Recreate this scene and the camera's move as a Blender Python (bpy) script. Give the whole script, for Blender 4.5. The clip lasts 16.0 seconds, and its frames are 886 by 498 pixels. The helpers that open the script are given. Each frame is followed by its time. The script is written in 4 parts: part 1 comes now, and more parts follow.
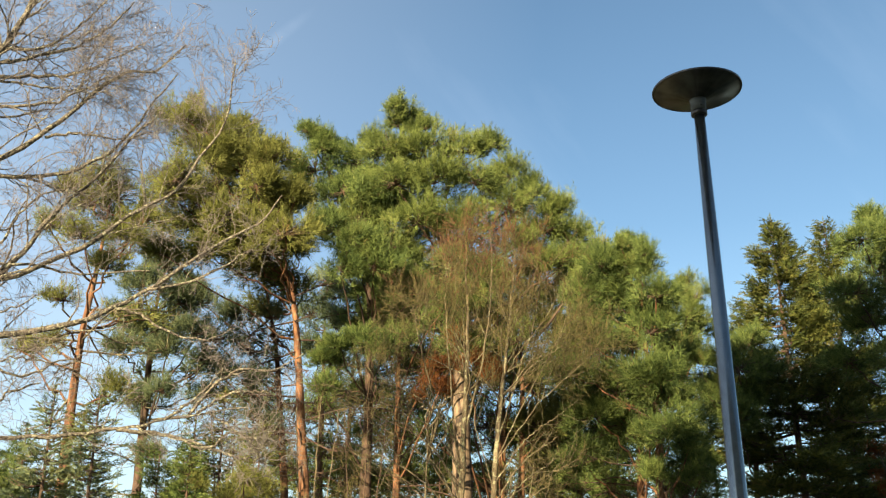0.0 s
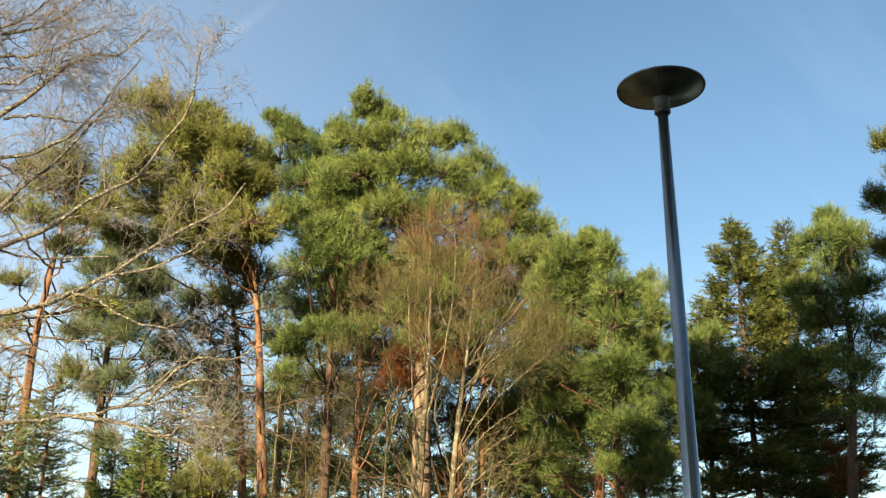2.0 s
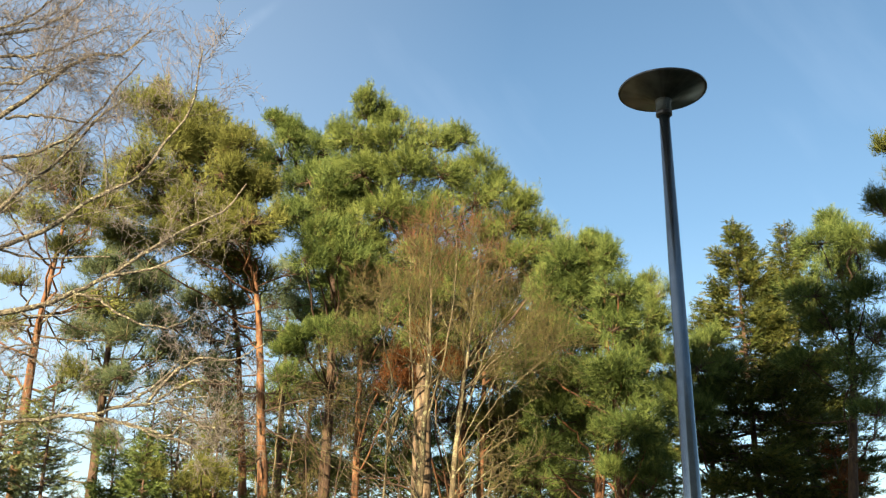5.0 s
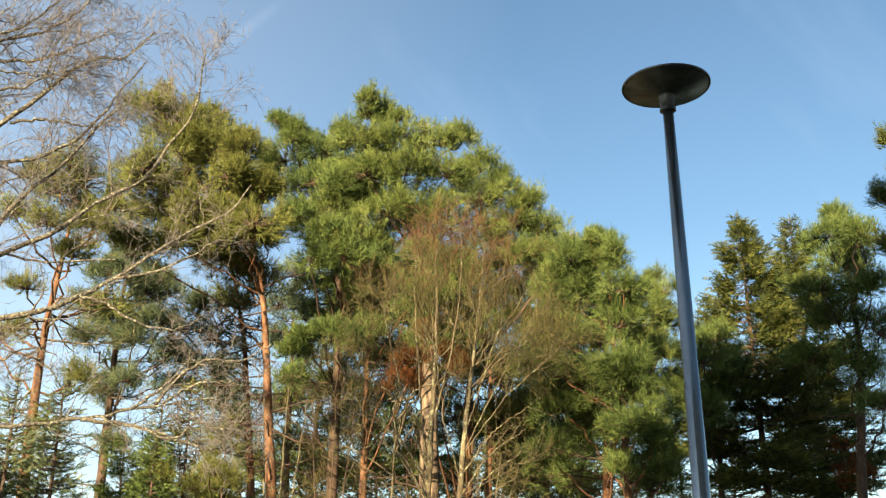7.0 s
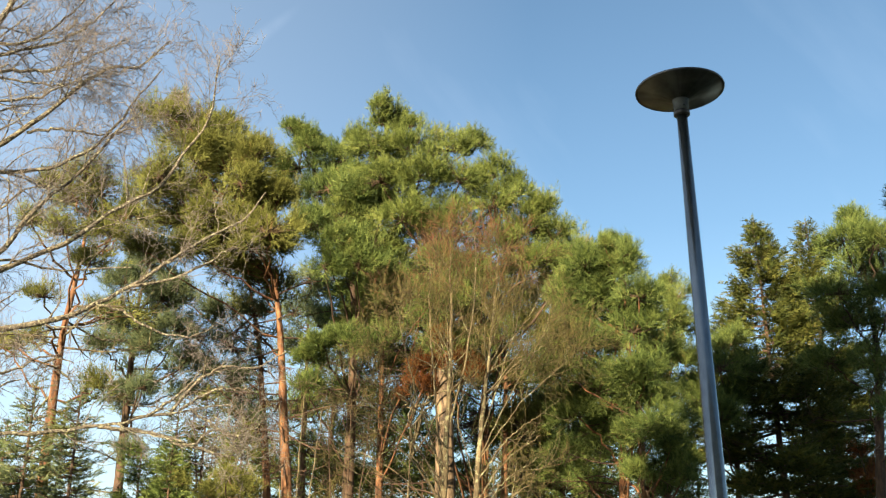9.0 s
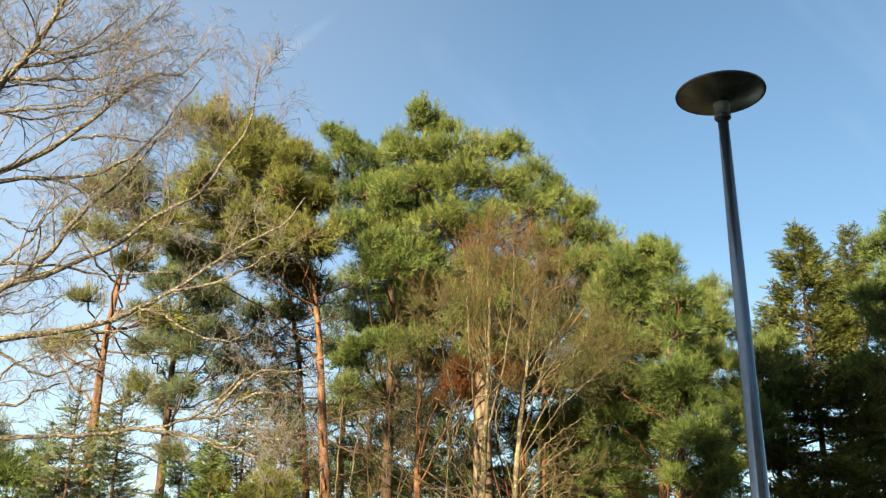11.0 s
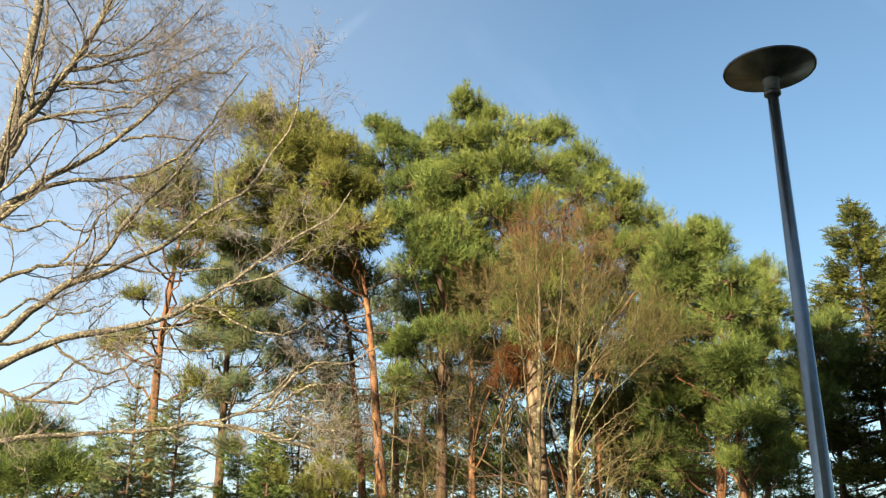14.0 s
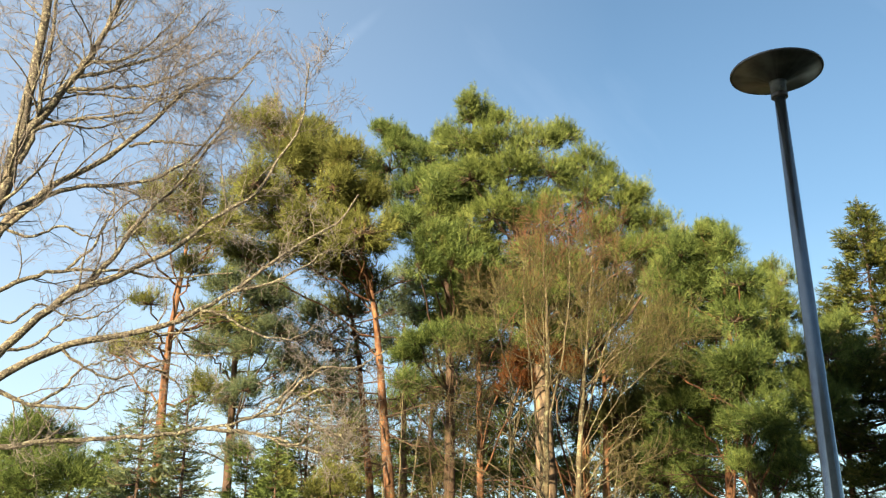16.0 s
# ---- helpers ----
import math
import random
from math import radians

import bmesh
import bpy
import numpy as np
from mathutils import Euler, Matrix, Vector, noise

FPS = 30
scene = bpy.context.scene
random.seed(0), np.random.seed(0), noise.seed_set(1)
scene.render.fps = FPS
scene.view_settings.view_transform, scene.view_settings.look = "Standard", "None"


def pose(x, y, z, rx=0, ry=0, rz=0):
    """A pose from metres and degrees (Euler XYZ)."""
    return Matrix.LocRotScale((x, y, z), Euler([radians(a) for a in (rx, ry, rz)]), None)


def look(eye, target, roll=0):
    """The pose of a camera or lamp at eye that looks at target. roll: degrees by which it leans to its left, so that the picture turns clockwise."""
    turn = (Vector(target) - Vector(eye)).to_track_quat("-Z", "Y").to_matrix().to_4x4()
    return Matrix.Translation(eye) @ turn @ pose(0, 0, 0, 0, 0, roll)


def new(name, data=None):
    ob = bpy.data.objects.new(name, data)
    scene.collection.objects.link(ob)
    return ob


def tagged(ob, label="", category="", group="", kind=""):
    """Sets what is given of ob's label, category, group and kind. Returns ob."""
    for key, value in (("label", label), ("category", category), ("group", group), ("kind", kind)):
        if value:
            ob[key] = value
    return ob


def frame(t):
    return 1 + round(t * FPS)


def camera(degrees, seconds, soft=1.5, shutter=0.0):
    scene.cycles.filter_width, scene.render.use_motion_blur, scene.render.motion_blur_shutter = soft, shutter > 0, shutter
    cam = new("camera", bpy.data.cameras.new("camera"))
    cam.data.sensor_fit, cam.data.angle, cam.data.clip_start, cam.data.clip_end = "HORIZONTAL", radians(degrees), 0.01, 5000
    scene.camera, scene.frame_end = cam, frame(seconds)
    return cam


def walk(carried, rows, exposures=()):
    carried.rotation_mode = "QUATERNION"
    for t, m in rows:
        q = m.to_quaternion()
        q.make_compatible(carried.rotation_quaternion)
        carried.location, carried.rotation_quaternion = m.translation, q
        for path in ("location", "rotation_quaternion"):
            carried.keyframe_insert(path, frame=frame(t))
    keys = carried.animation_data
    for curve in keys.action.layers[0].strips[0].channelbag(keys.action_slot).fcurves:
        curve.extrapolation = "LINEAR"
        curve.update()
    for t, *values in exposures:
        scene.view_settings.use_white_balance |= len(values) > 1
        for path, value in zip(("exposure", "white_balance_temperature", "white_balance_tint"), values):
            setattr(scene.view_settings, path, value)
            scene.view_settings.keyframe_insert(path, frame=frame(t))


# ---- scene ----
cam = camera(49.1, 16.0, soft=1.2)
EYE = 1.6
# seconds, x, y, z from the first eye, yaw, pitch, roll
ROWS = [
    (0.0, -0.000, 0.000, 0.000, -0.00, 20.30, 0.00),
    (0.5, 0.007, 0.005, -0.002, -0.78, 19.91, -0.24),
    (1.0, 0.014, 0.009, 0.002, -1.32, 19.86, -0.37),
    (1.5, 0.015, 0.007, -0.001, -1.92, 19.73, -0.47),
    (2.0, 0.015, 0.004, -0.001, -2.39, 19.87, -0.43),
    (2.5, 0.012, 0.006, -0.006, -2.46, 19.88, -0.56),
    (3.0, 0.012, 0.009, -0.001, -2.43, 19.93, -0.80),
    (3.5, 0.013, 0.007, 0.001, -2.36, 20.03, -0.57),
    (4.0, 0.016, 0.007, 0.001, -2.45, 20.05, -0.62),
    (6.5, 0.011, -0.005, -0.009, -2.07, 19.75, -0.53),
    (7.0, 0.010, -0.002, -0.005, -1.89, 19.87, -0.06),
    (7.5, 0.011, -0.008, -0.006, -1.48, 20.29, 0.21),
    (8.0, 0.008, -0.007, -0.005, -1.30, 20.42, 0.31),
    (8.5, 0.010, -0.005, -0.007, -1.18, 20.19, 0.24),
    (11.0, -0.000, -0.015, -0.006, 1.13, 20.46, -0.70),
    (11.5, -0.001, -0.013, -0.001, 2.15, 20.48, -0.34),
    (12.0, -0.009, -0.014, -0.001, 3.13, 20.25, -0.26),
    (12.5, -0.007, -0.012, -0.002, 3.75, 20.12, -0.23),
    (13.0, -0.013, -0.010, -0.006, 3.98, 19.64, -0.29),
    (13.5, -0.011, -0.011, -0.001, 4.20, 19.74, -0.08),
    (14.0, -0.012, -0.013, -0.007, 4.37, 19.77, 0.04),
    (14.5, -0.011, -0.010, -0.004, 4.52, 19.80, -0.00),
    (15.0, -0.012, -0.013, -0.005, 4.65, 19.91, 0.12),
    (15.5, -0.016, -0.015, -0.006, 4.81, 19.94, 0.15),
    (16.0, -0.012, -0.012, -0.004, 4.84, 20.00, 0.13),
]
walk(cam, [(t, pose(x, y, EYE + z, 90 + pitch, roll, yaw)) for t, x, y, z, yaw, pitch, roll in ROWS],
     exposures=[(0.0, 1.88), (2.0, 1.96), (4.0, 1.98), (12.0, 2.0), (16.0, 2.01)])

# ---- sky and sun ----
SUN_AZ, SUN_EL = radians(205.0), radians(16.0)      # clockwise from +y; the sun stands low behind the left shoulder
world = bpy.data.worlds.new("world")
scene.world = world
world.use_nodes = True
wn, wl = world.node_tree.nodes, world.node_tree.links
wn.clear()
sky = wn.new("ShaderNodeTexSky")
sky.sky_type, sky.sun_disc = "NISHITA", False
sky.sun_elevation, sky.sun_rotation = SUN_EL, SUN_AZ
sky.air_density, sky.dust_density, sky.ozone_density, sky.altitude = 1.0, 1.1, 1.0, 100.0
# thin cirrus over the sky's directions: a broad veil to one side, faint streaks, one small wisp, and haze low down
def wnode(kind, **inputs):
    node = wn.new(kind)
    for key, value in inputs.items():
        node.inputs[key.replace("_", " ")].default_value = value
    return node


def wmath(op, a, b):
    node = wn.new("ShaderNodeMath")
    node.operation = op
    for i, v in enumerate((a, b)):
        if isinstance(v, (int, float)):
            node.inputs[i].default_value = v
        else:
            wl.new(v, node.inputs[i])
    return node.outputs[0]


wco = wn.new("ShaderNodeTexCoord")
wturn = wnode("ShaderNodeMapping", Rotation=(0.0, radians(42), 0.0))
wmap = wnode("ShaderNodeMapping", Scale=(7.0, 1.5, 1.7), Location=(0.35, 0.0, 0.2))
wnoise = wnode("ShaderNodeTexNoise", Scale=1.3, Detail=5.0, Roughness=0.55)
wl.new(wco.outputs["Generated"], wturn.inputs["Vector"])
wl.new(wturn.outputs["Vector"], wmap.inputs["Vector"])
wl.new(wmap.outputs["Vector"], wnoise.inputs["Vector"])
streaks = wnode("ShaderNodeMapRange", From_Min=0.52, From_Max=0.95, To_Min=0.0, To_Max=0.12)
wl.new(wnoise.outputs["Fac"], streaks.inputs["Value"])
wsplit = wn.new("ShaderNodeSeparateXYZ")
wl.new(wco.outputs["Generated"], wsplit.inputs["Vector"])
veil = wnode("ShaderNodeMapRange", From_Min=0.10, From_Max=-0.50, To_Min=0.0, To_Max=0.22)
wl.new(wsplit.outputs["X"], veil.inputs["Value"])
wshift = wnode("ShaderNodeMapping", Location=(0.180, -0.8375, -0.5201))
wtwist = wnode("ShaderNodeMapping", Rotation=(0.0, radians(35.6), 0.0))
wscale = wnode("ShaderNodeMapping", Scale=(13.0, 0.0, 125.0))
wlen = wn.new("ShaderNodeVectorMath")
wlen.operation = "LENGTH"
wl.new(wco.outputs["Generated"], wshift.inputs["Vector"])
wl.new(wshift.outputs["Vector"], wtwist.inputs["Vector"])
wl.new(wtwist.outputs["Vector"], wscale.inputs["Vector"])
wl.new(wscale.outputs["Vector"], wlen.inputs[0])
wisp = wnode("ShaderNodeMapRange", From_Min=1.0, From_Max=0.0, To_Min=0.0, To_Max=0.13)
wisp.interpolation_type = "SMOOTHSTEP"
wl.new(wlen.outputs["Value"], wisp.inputs["Value"])
fine = wnode("ShaderNodeTexNoise", Scale=60.0, Detail=4.0)
wl.new(wco.outputs["Generated"], fine.inputs["Vector"])
haze = wnode("ShaderNodeMapRange", From_Min=0.36, From_Max=0.04, To_Min=0.0, To_Max=0.15)
wl.new(wsplit.outputs["Z"], haze.inputs["Value"])
high = wmath("ADD", wmath("ADD", streaks.outputs["Result"], veil.outputs["Result"]), wmath("MULTIPLY", wisp.outputs["Result"], fine.outputs["Fac"]))
cirrus = wmath("ADD", high, haze.outputs["Result"])
wtint = wn.new("ShaderNodeMix")
wtint.data_type, wtint.blend_type = "RGBA", "MULTIPLY"
wtint.inputs["Factor"].default_value, wtint.inputs["B"].default_value = 1.0, (0.845, 0.995, 1.035, 1)
wl.new(sky.outputs["Color"], wtint.inputs["A"])
wmix = wn.new("ShaderNodeMix")
wmix.data_type = "RGBA"
wmix.inputs["B"].default_value = (7.3, 8.2, 9.4, 1)
wl.new(cirrus, wmix.inputs["Factor"])
wl.new(wtint.outputs["Result"], wmix.inputs["A"])
wbg = wn.new("ShaderNodeBackground")
wbg.inputs["Strength"].default_value = 0.0495
wout = wn.new("ShaderNodeOutputWorld")
wl.new(wmix.outputs["Result"], wbg.inputs["Color"])
wl.new(wbg.outputs["Background"], wout.inputs["Surface"])

sun = new("sun", bpy.data.lights.new("sun", "SUN"))
sun.data.energy, sun.data.angle, sun.data.color = 5.0, radians(0.5), (1.0, 0.82, 0.54)
to_sun = Vector((math.sin(SUN_AZ) * math.cos(SUN_EL), math.cos(SUN_AZ) * math.cos(SUN_EL), math.sin(SUN_EL)))
sun.matrix_world = look(to_sun * 60, (0, 0, 0))


# ---- materials ----
def material(name, rough=0.8, metal=0.0):
    m = bpy.data.materials.new(name)
    m.use_nodes = True
    b = m.node_tree.nodes["Principled BSDF"]
    b.inputs["Roughness"].default_value, b.inputs["Metallic"].default_value = rough, metal
    return m, m.node_tree.nodes, m.node_tree.links, b


def ramp(nodes, stops):
    r = nodes.new("ShaderNodeValToRGB")
    while len(r.color_ramp.elements) < len(stops):
        r.color_ramp.elements.new(0.5)
    for e, (p, c) in zip(r.color_ramp.elements, stops):
        e.position, e.color = p, (*c, 1)
    return r


def noise_tex(nodes, links, scale, detail=4.0, stretch=None, rough=0.55):
    co = nodes.new("ShaderNodeTexCoord")
    n = nodes.new("ShaderNodeTexNoise")
    n.inputs["Scale"].default_value, n.inputs["Detail"].default_value, n.inputs["Roughness"].default_value = scale, detail, rough
    if stretch:
        mp = nodes.new("ShaderNodeMapping")
        mp.inputs["Scale"].default_value = stretch
        links.new(co.outputs["Object"], mp.inputs["Vector"])
        links.new(mp.outputs["Vector"], n.inputs["Vector"])
    else:
        links.new(co.outputs["Object"], n.inputs["Vector"])
    return n


def mix_rgb(nodes, links, fac, a, b, blend="MIX"):
    x = nodes.new("ShaderNodeMix")
    x.data_type, x.blend_type = "RGBA", blend
    for key, v in (("Factor", fac), ("A", a), ("B", b)):
        if isinstance(v, (int, float)):
            x.inputs[key].default_value = v
        elif isinstance(v, tuple):
            x.inputs[key].default_value = (*v, 1)
        else:
            links.new(v, x.inputs[key])
    return x.outputs["Result"]


def needle_material(name, dark, mid, light, dry, thin=0.3):
    """Needles: each shoot has its own tone, patches of the crown drift from young to old green, a few shoots are dry."""
    m, n, l, b = material(name, 0.62)
    geo = n.new("ShaderNodeNewGeometry")
    tone = ramp(n, [(0.0, dark), (0.45, mid), (0.9, light), (1.0, dry)])
    patch = noise_tex(n, l, 0.75, 3.0)
    add = n.new("ShaderNodeMath")
    add.operation = "MULTIPLY_ADD"
    add.inputs[1].default_value = 0.8
    sub = n.new("ShaderNodeMath")
    sub.operation = "MULTIPLY_ADD"
    sub.inputs[1].default_value, sub.inputs[2].default_value = 0.9, -0.36
    l.new(patch.outputs["Fac"], sub.inputs[0])
    l.new(geo.outputs["Random Per Island"], add.inputs[0])
    l.new(sub.outputs[0], add.inputs[2])
    l.new(add.outputs[0], tone.inputs["Fac"])
    l.new(tone.outputs["Color"], b.inputs["Base Color"])
    b.inputs["Specular IOR Level"].default_value = 0.12
    tr = n.new("ShaderNodeBsdfTranslucent")
    l.new(tone.outputs["Color"], tr.inputs["Color"])
    mx = n.new("ShaderNodeMixShader")
    mx.inputs["Fac"].default_value = thin
    l.new(b.outputs["BSDF"], mx.inputs[1])
    l.new(tr.outputs["BSDF"], mx.inputs[2])
    l.new(mx.outputs["Shader"], n["Material Output"].inputs["Surface"])
    return m


def bark_material(name, deep, main, pale, lichen, lichen_from=0.62, scale=9.0, relief=0.5, stretch=(1, 1, 0.22), hard=0.0):
    """Bark: furrows drawn out along the stem, plates of differing tone, spots of lichen."""
    m, n, l, b = material(name, 0.88)
    fur = noise_tex(n, l, scale, 6.0, stretch, 0.65)
    big = noise_tex(n, l, 3.4, 4.0, (1, 1, 0.5))
    r = ramp(n, [(0.3 + hard, deep), (0.5, main), (0.72 - hard, pale)])
    l.new(fur.outputs["Fac"], r.inputs["Fac"])
    patches = ramp(n, [(0.36, (0.42, 0.42, 0.44)), (0.62, (1.1, 1.08, 1.05))])
    l.new(big.outputs["Fac"], patches.inputs["Fac"])
    tone = mix_rgb(n, l, 0.8, r.outputs["Color"], patches.outputs["Color"], "MULTIPLY")
    spots = noise_tex(n, l, scale * 0.7, 5.0)
    cut = n.new("ShaderNodeMapRange")
    cut.inputs["From Min"].default_value, cut.inputs["From Max"].default_value = lichen_from, lichen_from + 0.08
    l.new(spots.outputs["Fac"], cut.inputs["Value"])
    col = mix_rgb(n, l, cut.outputs["Result"], tone, lichen)
    l.new(col, b.inputs["Base Color"])
    bump = n.new("ShaderNodeBump")
    bump.inputs["Strength"].default_value, bump.inputs["Distance"].default_value = relief, 0.03
    l.new(fur.outputs["Fac"], bump.inputs["Height"])
    l.new(bump.outputs["Normal"], b.inputs["Normal"])
    return m


NEEDLES_OLIVE = needle_material("needles_olive", (0.048, 0.054, 0.015), (0.119, 0.126, 0.032), (0.185, 0.190, 0.050), (0.190, 0.125, 0.048), 0.2)
NEEDLES_GREEN = needle_material("needles_green", (0.024, 0.041, 0.013), (0.077, 0.110, 0.029), (0.165, 0.202, 0.055), (0.189, 0.160, 0.052), 0.2)
NEEDLES_YELLOW = needle_material("needles_yellow_green", (0.029, 0.046, 0.014), (0.097, 0.126, 0.031), (0.185, 0.214, 0.056), (0.200, 0.165, 0.055), 0.2)
NEEDLES_BLUE = needle_material("needles_blue_green", (0.034, 0.049, 0.028), (0.084, 0.112, 0.055), (0.145, 0.166, 0.078), (0.140, 0.120, 0.055), 0.2)
NEEDLES_SPRUCE = needle_material("needles_spruce", (0.024, 0.033, 0.010), (0.064, 0.079, 0.019), (0.128, 0.130, 0.030), (0.117, 0.100, 0.035), 0.2)
BARK_PINE = bark_material("bark_pine", (0.037, 0.018, 0.010), (0.163, 0.070, 0.028), (0.266, 0.137, 0.061), (0.148, 0.122, 0.084), 0.60, 11.0, 0.9)
BARK_PINE_PALE = bark_material("bark_pine_pale", (0.036, 0.025, 0.017), (0.128, 0.087, 0.053), (0.228, 0.164, 0.102), (0.172, 0.138, 0.090), 0.58, 7.0, 1.0, (1, 1, 0.3), 0.1)
BARK_PINE_DARK = bark_material("bark_pine_old", (0.026, 0.017, 0.011), (0.081, 0.046, 0.027), (0.141, 0.087, 0.049), (0.118, 0.114, 0.084), 0.64, 11.0)
BARK_LICHEN = bark_material("bark_with_lichen", (0.026, 0.021, 0.017), (0.122, 0.101, 0.073), (0.245, 0.213, 0.158), (0.265, 0.25, 0.165), 0.53, 34.0, 1.0, (1, 1, 1), 0.05)
BARK_ALDER = bark_material("bark_alder", (0.030, 0.023, 0.013), (0.120, 0.090, 0.047), (0.225, 0.186, 0.108), (0.205, 0.198, 0.112), 0.55, 16.0)
TWIG_GREY = bark_material("twig_grey_brown", (0.070, 0.060, 0.055), (0.172, 0.147, 0.132), (0.26, 0.228, 0.204), (0.24, 0.22, 0.16), 0.62, 20.0, 0.1)
TWIG_OLIVE = bark_material("twig_olive", (0.033, 0.026, 0.008), (0.100, 0.080, 0.023), (0.159, 0.133, 0.040), (0.148, 0.137, 0.046), 0.62, 20.0, 0.1)
TWIG_RED = bark_material("twig_catkin_red", (0.059, 0.024, 0.010), (0.150, 0.060, 0.024), (0.219, 0.100, 0.042), (0.178, 0.100, 0.040), 0.66, 20.0, 0.1)
LEAF_DRY = needle_material("leaf_dry_rust", (0.06, 0.024, 0.009), (0.15, 0.056, 0.018), (0.22, 0.09, 0.027), (0.24, 0.12, 0.036))


def steel_material():
    m, n, l, b = material("galvanised_steel", 0.36, 0.85)
    a = noise_tex(n, l, 22.0, 5.0)
    c = noise_tex(n, l, 3.0, 4.0, (1, 1, 0.18))
    r = ramp(n, [(0.3, (0.17, 0.187, 0.195)), (0.7, (0.36, 0.385, 0.39))])
    l.new(c.outputs["Fac"], r.inputs["Fac"])
    spots = ramp(n, [(0.36, (0.5, 0.5, 0.5)), (0.62, (1.0, 1.0, 1.0))])
    l.new(a.outputs["Fac"], spots.inputs["Fac"])
    l.new(mix_rgb(n, l, 0.4, r.outputs["Color"], spots.outputs["Color"], "MULTIPLY"), b.inputs["Base Color"])
    rr = n.new("ShaderNodeMapRange")
    rr.inputs["To Min"].default_value, rr.inputs["To Max"].default_value = 0.12, 0.32
    l.new(a.outputs["Fac"], rr.inputs["Value"])
    l.new(rr.outputs["Result"], b.inputs["Roughness"])
    return m


def dull_steel():
    m, n, l, b = material("dull_zinc", 0.6, 0.35)
    a = noise_tex(n, l, 18.0, 5.0)
    r = ramp(n, [(0.3, (0.10, 0.105, 0.105)), (0.7, (0.22, 0.225, 0.22))])
    l.new(a.outputs["Fac"], r.inputs["Fac"])
    l.new(r.outputs["Color"], b.inputs["Base Color"])
    return m


def dark_paint():
    """Worn dark metal; fine radial streaks of reflection are painted into colour and gloss."""
    m, n, l, b = material("dark_metal_glints", 0.38, 0.55)
    a = noise_tex(n, l, 7.0, 5.0)
    co = n.new("ShaderNodeTexCoord")
    grad = n.new("ShaderNodeTexGradient")
    grad.gradient_type = "RADIAL"
    l.new(co.outputs["Object"], grad.inputs["Vector"])
    glint_streaks = n.new("ShaderNodeTexNoise")
    glint_streaks.noise_dimensions = "1D"
    glint_streaks.inputs["Scale"].default_value, glint_streaks.inputs["Detail"].default_value = 9.0, 4.0
    l.new(grad.outputs["Fac"], glint_streaks.inputs["W"])
    # reflections running out from the axis, painted as lighter and darker base colour
    r = ramp(n, [(0.38, (0.045, 0.041, 0.041)), (0.62, (0.19, 0.172, 0.17))])
    l.new(mix_rgb(n, l, 0.5, a.outputs["Fac"], glint_streaks.outputs["Fac"]), r.inputs["Fac"])
    l.new(r.outputs["Color"], b.inputs["Base Color"])
    rr = n.new("ShaderNodeMapRange")
    rr.inputs["To Min"].default_value, rr.inputs["To Max"].default_value = 0.22, 0.55
    l.new(glint_streaks.outputs["Fac"], rr.inputs["Value"])
    l.new(rr.outputs["Result"], b.inputs["Roughness"])
    return m


def ground_material():
    m, n, l, b = material("grass_and_litter", 0.95)
    a, c = noise_tex(n, l, 0.35, 6.0), noise_tex(n, l, 9.0, 6.0)
    r = ramp(n, [(0.35, (0.05, 0.065, 0.02)), (0.55, (0.10, 0.095, 0.035)), (0.75, (0.14, 0.10, 0.055))])
    l.new(a.outputs["Fac"], r.inputs["Fac"])
    l.new(mix_rgb(n, l, 0.5, r.outputs["Color"], c.outputs["Color"], "SOFT_LIGHT"), b.inputs["Base Color"])
    bump = n.new("ShaderNodeBump")
    bump.inputs["Strength"].default_value, bump.inputs["Distance"].default_value = 0.6, 0.08
    l.new(c.outputs["Fac"], bump.inputs["Height"])
    l.new(bump.outputs["Normal"], b.inputs["Normal"])
    return m


STEEL, STEEL_DULL, PAINT, GROUND = steel_material(), dull_steel(), dark_paint(), ground_material()


# ---- mesh helpers ----
def link_mesh(name, verts, faces, mat, parent=None, label="", smooth=False):
    """One mesh object from arrays: verts (n, 3) and faces, all with the same number of corners."""
    me = bpy.data.meshes.new(name)
    verts, faces = np.asarray(verts, np.float32), np.asarray(faces, np.int32)
    k = faces.shape[1]
    me.vertices.add(len(verts))
    me.vertices.foreach_set("co", verts.ravel())
    me.loops.add(faces.size)
    me.loops.foreach_set("vertex_index", faces.ravel())
    me.polygons.add(len(faces))
    me.polygons.foreach_set("loop_start", np.arange(0, faces.size, k, dtype=np.int32))
    me.polygons.foreach_set("use_smooth", np.full(len(faces), smooth))
    me.materials.append(mat)
    me.update(calc_edges=True)
    ob = new(name, me)
    if parent:
        ob.parent = parent
    if label:
        tagged(ob, label)
    return ob


def part(name, bm, mat, parent, label="", smooth=True):
    me = bpy.data.meshes.new(name)
    bm.to_mesh(me)
    bm.free()
    me.materials.append(mat)
    for p in me.polygons:
        p.use_smooth = smooth
    ob = new(name, me)
    ob.parent = parent
    return tagged(ob, label)


def spline(points, count):
    """A smooth curve through the points, as count places."""
    p = np.asarray(points, float)
    if len(p) == 2:
        return p[0] + (p[1] - p[0]) * np.linspace(0, 1, count)[:, None]
    q = np.vstack([2 * p[0] - p[1], p, 2 * p[-1] - p[-2]])
    out = []
    for u in np.linspace(0, len(p) - 1 - 1e-6, count):
        i, t = int(u), u - int(u)
        a, b, c, d = q[i:i + 4]
        out.append(0.5 * (2 * b + (c - a) * t + (2 * a - 5 * b + 4 * c - d) * t * t + (3 * b - a - 3 * c + d) * t ** 3))
    return np.array(out)


